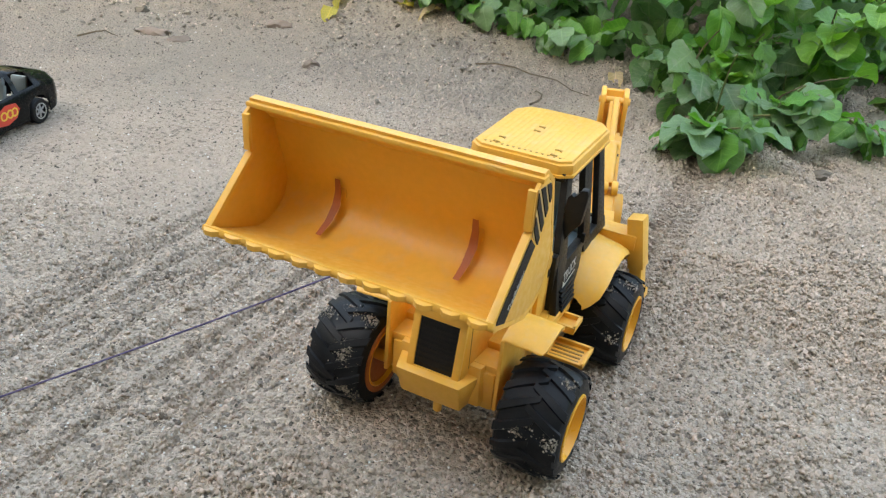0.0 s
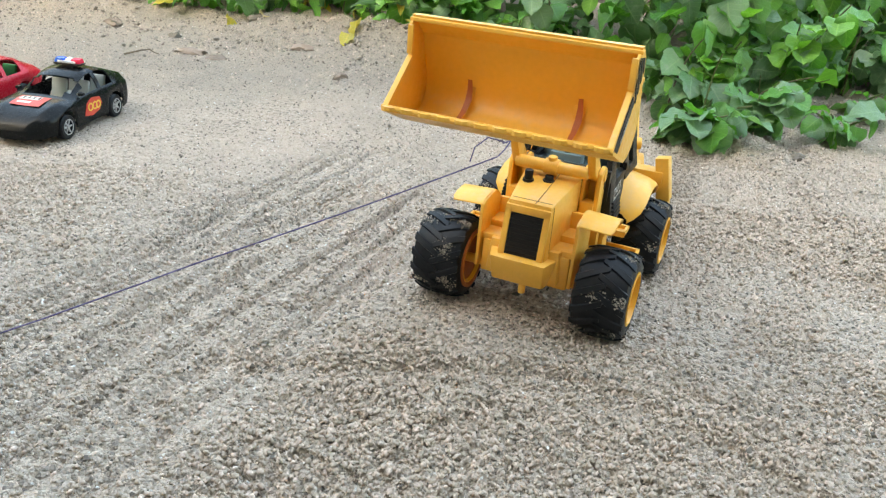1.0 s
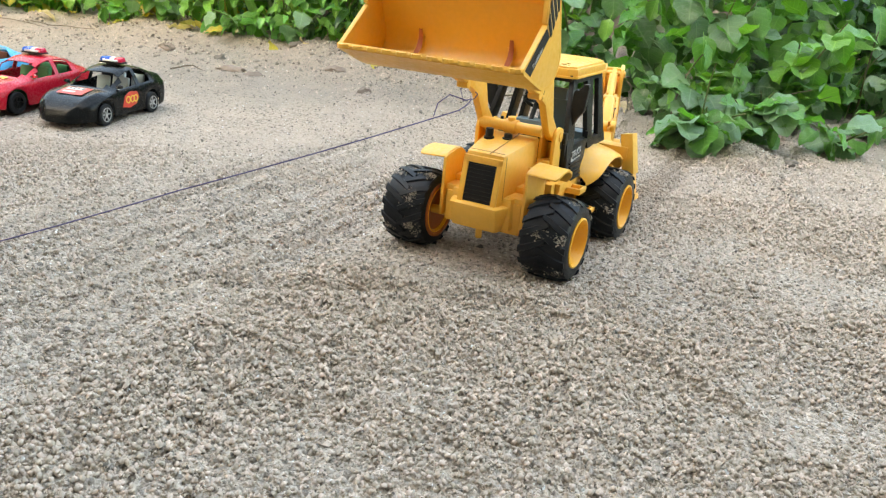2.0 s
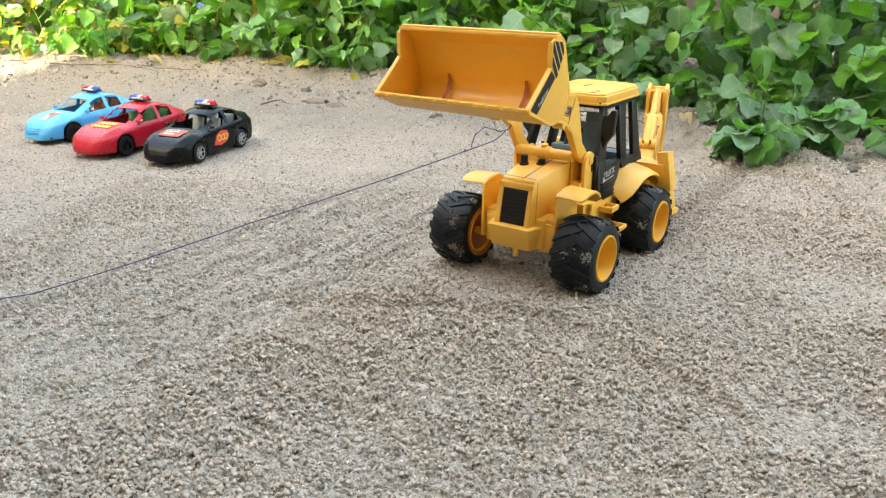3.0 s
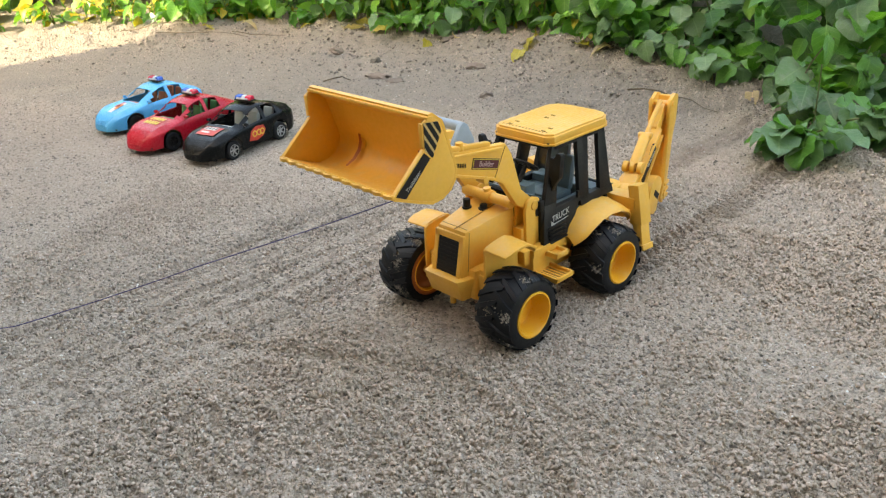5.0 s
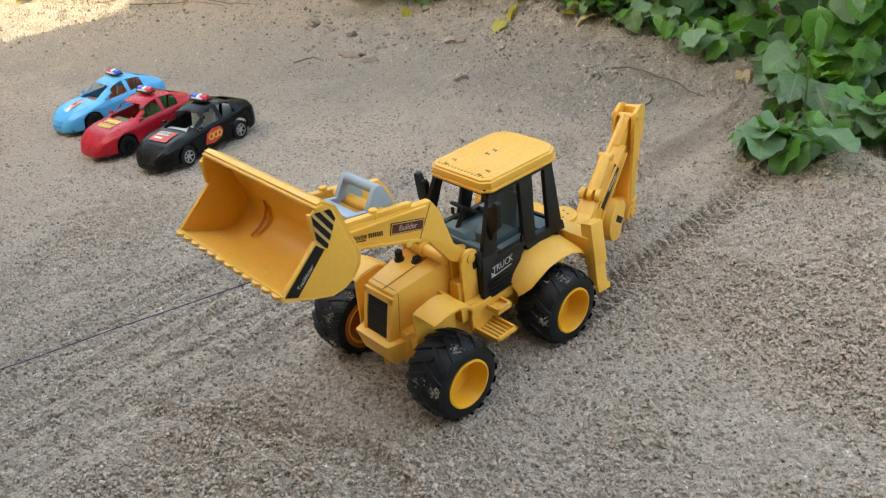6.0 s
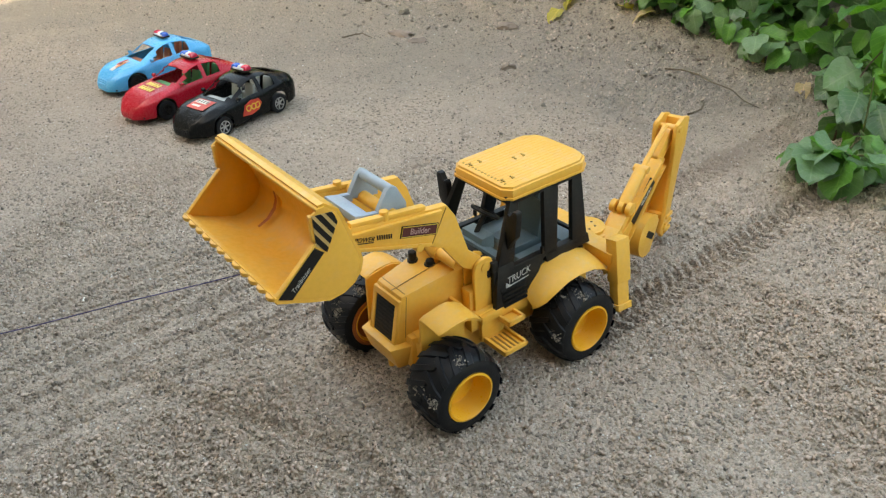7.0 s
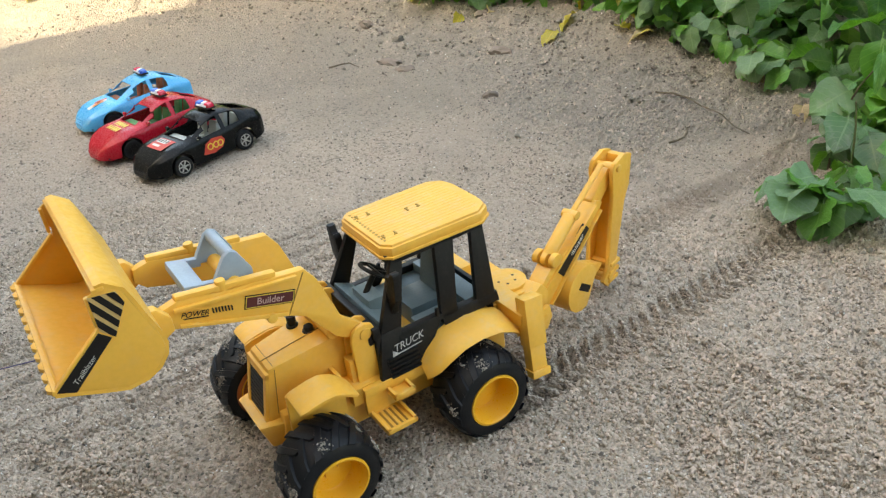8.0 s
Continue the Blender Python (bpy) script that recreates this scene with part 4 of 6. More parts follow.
for s in (1, -1):
    part("front_pillar", join(cab_post(-0.0130, 0.0062, 0.069, -0.0200, -0.0020, 0.106, s), cab_post(-0.0200, -0.0020, 0.106, -0.0345, -0.0250, 0.161, s)), BLACK, loader)
    part("middle_pillar", cab_post(-0.0690, -0.0545, 0.097, -0.0790, -0.0615, 0.161, s), BLACK, loader)
    part("rear_pillar", join(cab_post(-0.1060, -0.0875, 0.094, -0.1060, -0.0950, 0.161, s)), BLACK, loader)
    door = part("door_panel", join(cab_post(-0.0330, -0.0100, 0.068, -0.0560, -0.0150, 0.100, s, 0.004), cab_post(-0.0700, -0.0180, 0.0960, -0.0700, -0.0180, 0.1010, s, 0.006), cab_post(-0.1090, -0.0560, 0.0900, -0.1080, -0.0550, 0.0990, s, 0.007)), BLACK, loader)
    part("header", cab_post(-0.1050, -0.0240, 0.154, -0.1050, -0.0260, 0.161, s, 0.004), BLACK, loader)
    for i in range(5):
        z = 0.0700 + i * 0.0036
        part("door_rib", moved(bar((-0.0290, cab_y(z) + 0.0004, z), (-0.0020, cab_y(z) + 0.0008, z), 0.0018, 0.0026, (0, 1, 0), 0.0003), Matrix.Diagonal((1, s, 1, 1))), BLACK, door)
    if s > 0:
        lay = pose(-0.0215, cab_y(0.0925) + 0.0007, 0.0925, 9.4, 0, 0) @ pose(0, 0, 0, 90, 0, 180)
        text("lettering", "TRUCK", 0.0082, DECAL_WORN, door, lay @ pose(0.0006, -0.0006, 0, 0, 0, 5), "worn white lettering", 0.3)
        part("underline", moved(prism([(-0.0145, -0.0072), (0.0115, -0.0052), (0.0115, -0.0045), (-0.0092, -0.0058), (-0.0138, -0.0022)], -0.0001, 0.0001, 0, "xy"), lay), DECAL_WORN, door, "white flash under the lettering")
    part("door_handle", moved(box(-0.0520, -0.0495, 0.0440, 0.0470, 0.1010, 0.1080, 0.0005), Matrix.Diagonal((1, s, 1, 1))), BLACK, door)
    blade = prism([(0.0400, 0.1120), (0.0448, 0.1240), (0.0510, 0.1320), (0.0535, 0.1540), (0.0525, 0.1570), (0.0480, 0.1565), (0.0462, 0.1530), (0.0440, 0.1505), (0.0420, 0.1520), (0.0395, 0.1490), (0.0385, 0.1320)], -0.0205, -0.0145, 0.0008, "yz")
    part("wing_mirror", moved(blade, Matrix.Diagonal((1, s, 1, 1))), BLACK, loader, "black fin-shaped wing mirror")
part("windscreen_header", bar((-0.0220, -0.034, 0.1590), (-0.0220, 0.034, 0.1590), 0.006, 0.004, (1, 0, 0)), BLACK, loader)
part("windscreen_frame", join(bar((0.0010, -0.044, 0.1080), (0.0010, 0.044, 0.1080), 0.010, 0.006, (1, 0, 0)), box(-0.004, 0.003, -0.044, 0.044, 0.070, 0.104, 0.001)), BLACK, loader)
part("rear_header", bar((-0.1040, -0.034, 0.1590), (-0.1040, 0.034, 0.1590), 0.006, 0.004, (1, 0, 0)), BLACK, loader)
part("rear_frame", box(-0.1060, -0.1020, -0.042, 0.042, 0.080, 0.099, 0.001), BLACK, loader)
roof_outline = [(-0.0185, -0.0300), (-0.0185, 0.0300), (-0.0250, 0.0375), (-0.1040, 0.0385), (-0.1150, 0.0310), (-0.1180, 0.0180), (-0.1180, -0.0180), (-0.1150, -0.0310), (-0.1040, -0.0385), (-0.0250, -0.0375)]
roof = part("roof", prism(roof_outline, 0.1600, 0.1680, 0.0016, "xy"), YELLOW, loader, "ribbed yellow cab roof")
part("roof_panel", prism([((x + 0.066) * 0.965 - 0.066, y * 0.955) for x, y in roof_outline], 0.1660, 0.1702, 0.0022, "xy"), YELLOW, roof)
part("roof_rim", prism([((x + 0.066) * 1.02 - 0.066, y * 1.03) for x, y in roof_outline], 0.1590, 0.1612, 0.0006, "xy"), YELLOW, roof)
for i in range(15):
    y = -0.0295 + i * 0.00421
    part("roof_rib", bar((-0.0270, y, 0.1699), (-0.1080, y, 0.1699), 0.0010, 0.0016, (0, 1, 0), 0.0003), YELLOW, roof)
# brown ticks paint the shading at the front ends of the ribs
for i in range(14):
    y = -0.0274 + i * 0.00421
    part("roof_tick", box(-0.0262, -0.0246, y - 0.0008, y + 0.0008, 0.1696, 0.1706, 0), ROOF_MARK, roof)
for x, y in ((-0.034, -0.020), (-0.034, 0.022), (-0.070, -0.004)):
    part("roof_mark", join(*[moved(prism([(-0.0040, 0.0024), (-0.0016, 0.0024), (-0.0016, 0.0015), (-0.0028, 0.0015), (-0.0028, -0.0024), (-0.0040, -0.0024)], 0.1700, 0.1710, 0, "xy"), pose(x + 0.003 * k, y, 0, 0, 0, 180 * k) @ Matrix.Diagonal((1.05, 1.05, 1, 1))) for k in (0, 1)]), ROOF_MARK, roof, "small dark scratches")

# inside the cab
part("seat", join(box(-0.078, -0.044, -0.017, 0.017, 0.078, 0.096, 0.003), moved(box(-0.004, 0.004, -0.017, 0.017, 0.0, 0.036, 0.003), pose(-0.076, 0, 0.094, 0, -10, 0)), moved(box(-0.003, 0.003, -0.010, 0.010, 0.035, 0.047, 0.002), pose(-0.076, 0, 0.094, 0, -10, 0))), GREY_DARK, loader, "grey seat")
part("side_console", join(box(-0.098, -0.040, 0.020, 0.040, 0.078, 0.092, 0.002), box(-0.098, -0.040, -0.040, -0.020, 0.078, 0.092, 0.002), box(-0.098, -0.080, -0.040, 0.040, 0.078, 0.100, 0.002)), GREY_DARK, loader)
part("dashboard", join(hexa([(-0.022, -0.040, 0.078), (-0.004, -0.040, 0.078), (-0.004, 0.040, 0.078), (-0.022, 0.040, 0.078)], [(-0.020, -0.038, 0.106), (-0.005, -0.038, 0.113), (-0.005, 0.038, 0.113), (-0.020, 0.038, 0.106)], 0.0015), box(-0.024, -0.010, -0.014, 0.014, 0.104, 0.1175, 0.0015)), GREY_DARK, loader)
part("steering_column", rod((-0.012, 0, 0.112), (-0.026, 0, 0.132), 0.0024), BLACK, loader)
ring = lathe([(0.0125 + 0.0016 * math.cos(a), 0.0016 * math.sin(a)) for a in (k * math.pi / 4 for k in range(8))], 24)
ring = join(ring, bar((-0.012, 0, 0), (0.012, 0, 0), 0.003, 0.0016), bar((0, 0, -0.012), (0, 0, 0.001), 0.003, 0.0016))
part("steering_wheel", moved(ring, Matrix.Translation((-0.026, 0, 0.1325)) @ pose(0, 0, 0, 0, -35, 0) @ pose(0, 0, 0, 90, 0, 90)), BLACK, loader, "black steering wheel")

# rear mudguards, deck, legs
for s in (1, -1):
    m = Matrix.Diagonal((1, s, 1, 1))
    arch = [(-0.0270, 0.0725), (-0.0295, 0.0765), (-0.0345, 0.0815), (-0.0440, 0.0880), (-0.0580, 0.0930), (-0.0740, 0.0945), (-0.0900, 0.0925), (-0.1030, 0.0870), (-0.1130, 0.0780), (-0.1150, 0.0720)]
    rows = [[(x, y, z - 0.0056 + dz) for y, dz in ((0.0440, 0.0030), (0.0540, 0.0010), (0.0630 - cut_in, -0.0012), (0.0690 - cut_in * 1.4, -0.0038), (0.0712 - cut_in * 1.7, -0.0070))] for (x, z), cut_in in zip(arch, (0.0070, 0.0040, 0.0012, 0, 0, 0, 0, 0, 0.0015, 0.0050))]
    part("rear_mudguard", moved(sheet(rows, 0.0022), m), YELLOW, loader, "broad rounded mudguard")
    part("stabiliser_leg", moved(join(bar((-0.1215, 0.0680, 0.0985), (-0.1180, 0.0765, 0.0580), 0.0172, 0.0125, (0, 1, 0.2)), bar((-0.1180, 0.0760, 0.0590), (-0.1165, 0.0810, 0.0310), 0.0146, 0.0100, (0, 1, 0.2)), bar((-0.1170, 0.0802, 0.0370), (-0.1165, 0.0814, 0.0310), 0.0176, 0.0130, (0, 1, 0.2)), box(-0.128, -0.110, 0.020, 0.072, 0.074, 0.086, 0.001)), m), YELLOW, loader)
part("rear_deck", join(box(-0.150, -0.104, -0.034, 0.036, 0.066, 0.078, 0.0015), rod((-0.140, 0.014, 0.077), (-0.140, 0.014, 0.081), 0.0175, bevel=0.0008, sides=28), box(-0.120, -0.108, -0.030, 0.030, 0.040, 0.078, 0.001)), YELLOW, loader)
for i in range(4):
    a = i * 1.1
    part("deck_mark", rod((-0.140 + 0.008 * math.cos(a), 0.014 + 0.008 * math.sin(a), 0.0808), (-0.140 + 0.008 * math.cos(a), 0.014 + 0.008 * math.sin(a), 0.0813), 0.0011, sides=8), DECAL_BLACK, loader)

# the digging arm, swung a little to one side: its own plane, out along x, up along z
HOE = pose(-0.1470, 0.0330, 0, 0, 0, 180 + 16) @ Matrix.Translation((0, 0, 0.0030)) @ Matrix.Diagonal((1.14, 1.1, 0.935, 1))


def hoe(bm):
    return moved(bm, HOE)


part("swing_post", hoe(join(prism([(-0.012, 0.050), (0.004, 0.046), (0.012, 0.056), (0.015, 0.072), (0.006, 0.084), (-0.008, 0.078)], -0.0100, 0.0100, 0.0015), prism([(-0.006, 0.040), (0.006, 0.036), (0.013, 0.046), (0.010, 0.060), (-0.006, 0.060)], -0.0140, -0.0100, 0.001), rod((0.003, -0.009, 0.050), (0.003, -0.0150, 0.050), 0.0042, bevel=0.0006))), YELLOW, loader)
boom = part("boom", hoe(join(prism([(0.000, 0.056), (0.016, 0.050), (0.048, 0.0700), (0.080, 0.0975), (0.097, 0.117), (0.088, 0.1225), (0.060, 0.1010), (0.031, 0.0900), (0.022, 0.0895), (0.006, 0.0760)], -0.0080, 0.0056, 0.0010),
                             bar((0.018, -0.0092, 0.0525), (0.092, -0.0092, 0.1110), 0.0022, 0.0034, (0, 1, 0), 0.0004), bar((0.012, -0.0088, 0.0725), (0.086, -0.0088, 0.1190), 0.0022, 0.0024, (0, 1, 0), 0.0004))), YELLOW, loader)
part("boom_tip", hoe(prism([(0.084, 0.1060), (0.095, 0.1100), (0.124, 0.1370), (0.121, 0.1460), (0.110, 0.1440), (0.086, 0.1235)], -0.0050, 0.0040, 0.0012)), YELLOW, boom)
slant = math.degrees(math.atan2(0.044, 0.056))
strip = part("sticker", hoe(moved(box(-0.0240, 0.0240, -0.0003, 0.0016, -0.0056, 0.0056, 0), pose(0.0525, -0.0086, 0.0900, 0, -slant, 0))), DECAL_BLACK, boom, "black sticker strip with pale lettering")
text("lettering", "Trailblazer", 0.0072, DECAL_WHITE, strip, HOE @ pose(0.0525, -0.0092, 0.0900, 0, -slant, 0) @ pose(0, 0, 0, 90, 0, 0), "pale lettering")
ram = part("boom_cylinder", hoe(join(rod((0.0290, -0.001, 0.0965), (0.060, -0.001, 0.1205), 0.0058, bevel=0.0008), rod((0.058, -0.001, 0.1190), (0.106, -0.001, 0.1500), 0.0024), rod((0.061, -0.0075, 0.1210), (0.061, 0.0060, 0.1210), 0.0042, bevel=0.0006))), YELLOW, loader, "ribbed yellow ram along the boom")
for y in (-0.0105, -0.0030, 0.0045):
    part("clevis_ring", hoe(rod((0.0270, y, 0.0945), (0.0270, y + 0.0050, 0.0945), 0.0066, bevel=0.0008)), YELLOW, ram)
STICK = [(0.108, 0.1180), (0.1005, 0.0400), (0.0920, 0.0270), (0.1000, 0.0170), (0.1110, 0.0260), (0.1165, 0.0600), (0.1245, 0.1000), (0.1335, 0.1180), (0.1370, 0.1500), (0.1250, 0.1545), (0.1110, 0.1500), (0.1070, 0.1420)]
stick = part("dipper_stick", hoe(join(prism(STICK, 0.0076, 0.0118, 0.0012), prism(STICK, -0.0118, -0.0076, 0.0012),
                                      hexa([(0.1040, -0.0115, 0.021), (0.1105, -0.0115, 0.027), (0.1105, 0.0115, 0.027), (0.1040, 0.0115, 0.021)], [(0.1300, -0.0115, 0.1490), (0.1360, -0.0115, 0.1490), (0.1360, 0.0115, 0.1490), (0.1300, 0.0115, 0.1490)], 0.0008))), YELLOW, loader)
for k in range(3):
    part("stick_rib", hoe(box(0.1000 + 0.0015 * k, 0.1150 + 0.0012 * k, -0.0132, 0.0132, 0.0215 + 0.0085 * k, 0.0260 + 0.0085 * k, 0.0010)), YELLOW, stick)
for u, z in ((0.1150, 0.1440), (0.1020, 0.0290)):
    part("stick_pin", hoe(rod((u, -0.0134, z), (u, 0.0134, z), 0.0036, bevel=0.0006)), YELLOW, stick)
scoop_profile = [(0.0360 + 0.0215 * math.cos(a) + 0.015, 0.0510 + 0.0235 * math.sin(a)) for a in (math.radians(20 + k * 24) for k in range(12))]
scoop = part("digging_bucket", hoe(join(sheet([[(x, y, z) for y in (-0.017, 0, 0.017)] for x, z in scoop_profile[2:]], 0.0016), prism(scoop_profile, 0.0160, 0.0180, 0.0005), prism(scoop_profile, -0.0180, -0.0160, 0.0005), prism([(0.058, 0.046), (0.088, 0.036), (0.100, 0.044), (0.070, 0.062)], -0.006, 0.006, 0.001))), YELLOW, loader, "small rounded digging bucket")
part("sticker", hoe(moved(box(-0.0085, 0.0085, -0.0004, 0.0001, -0.0034, 0.0034, 0), pose(0.0530, -0.0181, 0.0510, 0, 40, 0))), DECAL_BLACK, scoop, "small black sticker")

# ---- three toy police cars ----
def along(x, pts):
    return float(np.interp(x, [p[0] for p in pts], [p[1] for p in pts]))


def car_top(x, style):
    """The upper line along the middle of the car: tail, roof, windscreen, bonnet, blunt nose."""
    tail = 0.0035 if style == "black" else 0.0
    pts = ((-0.0910, 0.030), (-0.0890, 0.0395 + tail), (-0.082, 0.0440 + tail), (-0.070, 0.0490 + tail * 0.6), (-0.056, 0.0560), (-0.042, 0.0602), (-0.026, 0.0618), (-0.012, 0.0606), (-0.002, 0.0575), (0.010, 0.0520), (0.022, 0.0455), (0.034, 0.0400), (0.050, 0.0382), (0.062, 0.0355), (0.072, 0.0322), (0.080, 0.0283), (0.086, 0.0240), (0.0905, 0.0190), (0.0922, 0.0135))
    return along(x, pts)


def car_half(x):
    return along(x, ((-0.0910, 0.0270), (-0.0880, 0.0330), (-0.080, 0.0375), (-0.055, 0.0400), (0.0, 0.0385), (0.050, 0.0408), (0.064, 0.0392), (0.074, 0.0358), (0.082, 0.0308), (0.088, 0.0248), (0.0915, 0.0190), (0.0922, 0.0150)))


def car_belt(x, style):
    """Where the doors end and the windows begin."""
    line = along(x, ((-0.090, 0.036), (-0.06, 0.0415), (-0.02, 0.0395), (0.03, 0.0370), (0.05, 0.0350), (0.08, 0.0250), (0.0922, 0.0120)))
    return min(line, car_top(x, style) - 0.0016)


def car_sill(x):
    """The lower edge, arched over the wheels."""
    low = 0.0075 + 0.004 * max(0, -x - 0.07) / 0.02
    for wx in (0.050, -0.050):
        d = abs(x - wx)
        if d < 0.0175:
            low = max(low, 0.0130 + math.sqrt(0.0175 ** 2 - d * d))
    return low


def toy_car(place, paint, inside, style, label, decals):
    car = empty("toy_police_car", place, label, "toy car", "toy cars on the sand")
    xs = sorted(set([round(-0.0880 + i * 0.0030, 4) for i in range(60)] + [-0.0910, 0.0915, 0.0922, -0.0675, -0.0325, 0.0325, 0.0675]))
    rows = []
    for x in xs:
        w, t, belt = car_half(x), car_top(x, style), car_belt(x, style)
        b = min(car_sill(x), belt - 0.002)
        cabin = soft_step(0.030 - x, 0.004) * soft_step(x + 0.080, 0.006)
        edge = w * (0.76 - 0.08 * cabin)
        brow = 0.0016 * math.exp(-((x - 0.066) / 0.016) ** 2)
        side = [(w * 0.96, b), (w, b + (belt - b) * 0.35), (w, b + (belt - b) * 0.72), (w * 0.965, belt), (w * 0.915, belt + 0.0012), (edge + (w * 0.915 - edge) * 0.55, belt + (t - belt) * 0.5), (edge, t - 0.0030 * cabin + brow), (edge * 0.80, t - 0.0006 * cabin + brow * 0.5), (edge * 0.4, t + 0.0003), (0, t + 0.0006)]
        rows.append([(x, y, z) for y, z in side] + [(x, -y, z) for y, z in side[-2::-1]])
    bm = bmesh.new()
    grid = [[bm.verts.new(p) for p in row] for row in rows]
    last = len(grid[0]) - 2
    for i, (a, b) in enumerate(zip(grid, grid[1:])):
        x = (xs[i] + xs[i + 1]) / 2
        for k in range(len(a) - 1):
            j = min(k, last - k)
            door_window = j in (4, 5) and (-0.0180 < x < (0.0190 if j == 4 else 0.0060) or -0.0500 < x < -0.0235 - (0.0 if j == 4 else 0.002))
            screen = j in (7, 8) and (0.0020 < x < 0.0310) or j == 6 and 0.004 < x < 0.0240 and style != "blue" or j in (7, 8) and -0.0720 < x < -0.0500
            if door_window or screen:
                continue
            bm.faces.new((a[k], a[k + 1], b[k + 1], b[k]))
    bm.faces.new(grid[0])
    bm.faces.new(grid[-1][::-1])
    bmesh.ops.recalc_face_normals(bm, faces=bm.faces)
    bmesh.ops.solidify(bm, geom=bm.faces[:], thickness=0.0013)
    body = part("body", bm, paint, car, "", 58)
    part("floor_pan", box(-0.084, 0.084, -0.030, 0.030, 0.0080, 0.0110, 0.001), BLACK, car)
    part("interior", join(box(-0.058, 0.024, -0.0300, 0.0300, 0.0110, 0.0180, 0.001), *[moved(join(box(-0.008, 0.010, -0.009, 0.009, 0.018, 0.026, 0.002), moved(box(-0.003, 0.002, -0.009, 0.009, 0.0, 0.026, 0.002), pose(-0.009, 0, 0.022, 0, -14, 0))), Matrix.Translation((x, y, 0))) for x in (-0.008, -0.042) for y in (-0.014, 0.014)], box(0.014, 0.026, -0.030, 0.030, 0.018, 0.036, 0.003)), inside, car)
    for s in (1, -1):
        m = Matrix.Diagonal((1, s, 1, 1))
        part("headlight", moved(hexa([(0.062, 0.0215, 0.0270), (0.082, 0.0160, 0.0240), (0.0795, 0.0290, 0.0215), (0.061, 0.0340, 0.0250)], [(0.063, 0.0215, 0.0366), (0.0810, 0.0165, 0.0292), (0.0780, 0.0270, 0.0280), (0.061, 0.0325, 0.0345)], 0.0014), m), paint, car)
        part("wing_mirror", moved(hexa([(0.0160, 0.0350, 0.0400), (0.0215, 0.0350, 0.0400), (0.0205, 0.0415, 0.0410), (0.0165, 0.0415, 0.0410)], [(0.0160, 0.0350, 0.0445), (0.0200, 0.0350, 0.0445), (0.0195, 0.0415, 0.0440), (0.0165, 0.0415, 0.0440)], 0.001), m), paint, car)
    part("bumper_seam", join(bar((0.0905, -0.0170, 0.0150), (0.0905, 0.0170, 0.0150), 0.0010, 0.0036, (1, 0, 0), 0.0002), *[bar((0.0900, s * 0.0175, 0.0150), (0.074, s * 0.0352, 0.0160), 0.0010, 0.0030, (1, 0, 0), 0.0002) for s in (1, -1)]), paint, car)
    if style == "blue":
        part("grille", join(*[bar((0.0906 - 0.0022 * k, -0.012, 0.0172 + 0.0028 * k), (0.0906 - 0.0022 * k, 0.012, 0.0172 + 0.0028 * k), 0.0014, 0.0050, (1, 0, 0), 0.0003) for k in range(3)]), paint, car)
    part("front_lip", join(hexa([(0.078, -0.0325, 0.0060), (0.0925, -0.0140, 0.0060), (0.0925, 0.0140, 0.0060), (0.078, 0.0325, 0.0060)], [(0.078, -0.0325, 0.0110), (0.0930, -0.0145, 0.0110), (0.0930, 0.0145, 0.0110), (0.078, 0.0325, 0.0110)], 0.001)), paint, car)
    # beacon bar
    beacon = part("beacon_bar", join(box(-0.0310, -0.0180, -0.0165, 0.0165, 0.0640, 0.0662, 0.001), box(-0.0280, -0.0210, -0.0080, 0.0080, 0.0600, 0.0645, 0.001)), BLACK, car, "black beacon bar with coloured lenses")
    lens_of = {"blue": (LENS_BLUE, LENS_RED), "red": (LENS_RED, LENS_BLUE), "black": (LENS_RED, LENS_BLUE)}[style]
    for (y0, y1), lens in (((0.0038, 0.0162), lens_of[0]), ((-0.0036, 0.0036), LENS_WHITE), ((-0.0162, -0.0038), lens_of[1])):
        part("lens", hexa([(-0.0305, y0, 0.0660), (-0.0185, y0, 0.0660), (-0.0185, y1, 0.0660), (-0.0305, y1, 0.0660)], [(-0.0285, y0 + 0.0010, 0.0722), (-0.0205, y0 + 0.0010, 0.0715), (-0.0205, y1 - 0.0010, 0.0715), (-0.0285, y1 - 0.0010, 0.0722)], 0.0020), lens, beacon)
    part("lens_cap", box(-0.0200, -0.0178, -0.0110, 0.0110, 0.0665, 0.0690, 0.0006), LENS_WHITE, beacon)
    # wheels
    first = part("wheel", lathe([(0.0075, 0.0385), (0.0085, 0.0392), (0.0125, 0.0390), (0.0138, 0.0375), (0.0138, 0.0290), (0.0125, 0.0278), (0.0075, 0.0280)], 28), RUBBER, car, "", 40)
    first.location = (0.050, 0, 0.0130)
    spokes = [bar((0.0016 * math.cos(a), 0.0378, 0.0016 * math.sin(a)), (0.0082 * math.cos(a), 0.0378, 0.0082 * math.sin(a)), 0.0017, 0.0014, (0, 1, 0), 0.0003) for a in (k * math.pi / 3 for k in range(6))]
    hub_paint = SILVER if style == "black" else BLACK
    part("hub_ring", lathe([(0.0088, 0.0380), (0.0088, 0.0394), (0.0078, 0.0394), (0.0078, 0.0380)], 24), hub_paint, first)
    part("hubcap", rod((0, 0.0360, 0), (0, 0.0392, 0), 0.0022, sides=12), hub_paint, first)
    for spoke in spokes:
        part("spoke", spoke, hub_paint, first)
    part("wheel_back", rod((0, 0.030, 0), (0, 0.0365, 0), 0.0080, sides=20), BLACK, first)
    for x, turn in ((-0.050, 0), (0.050, 180), (-0.050, 180)):
        copy_thing(first, pose(x, 0, 0.0130, 0, 0, turn) @ pose(0, 0, 0, 0, 25, 0))
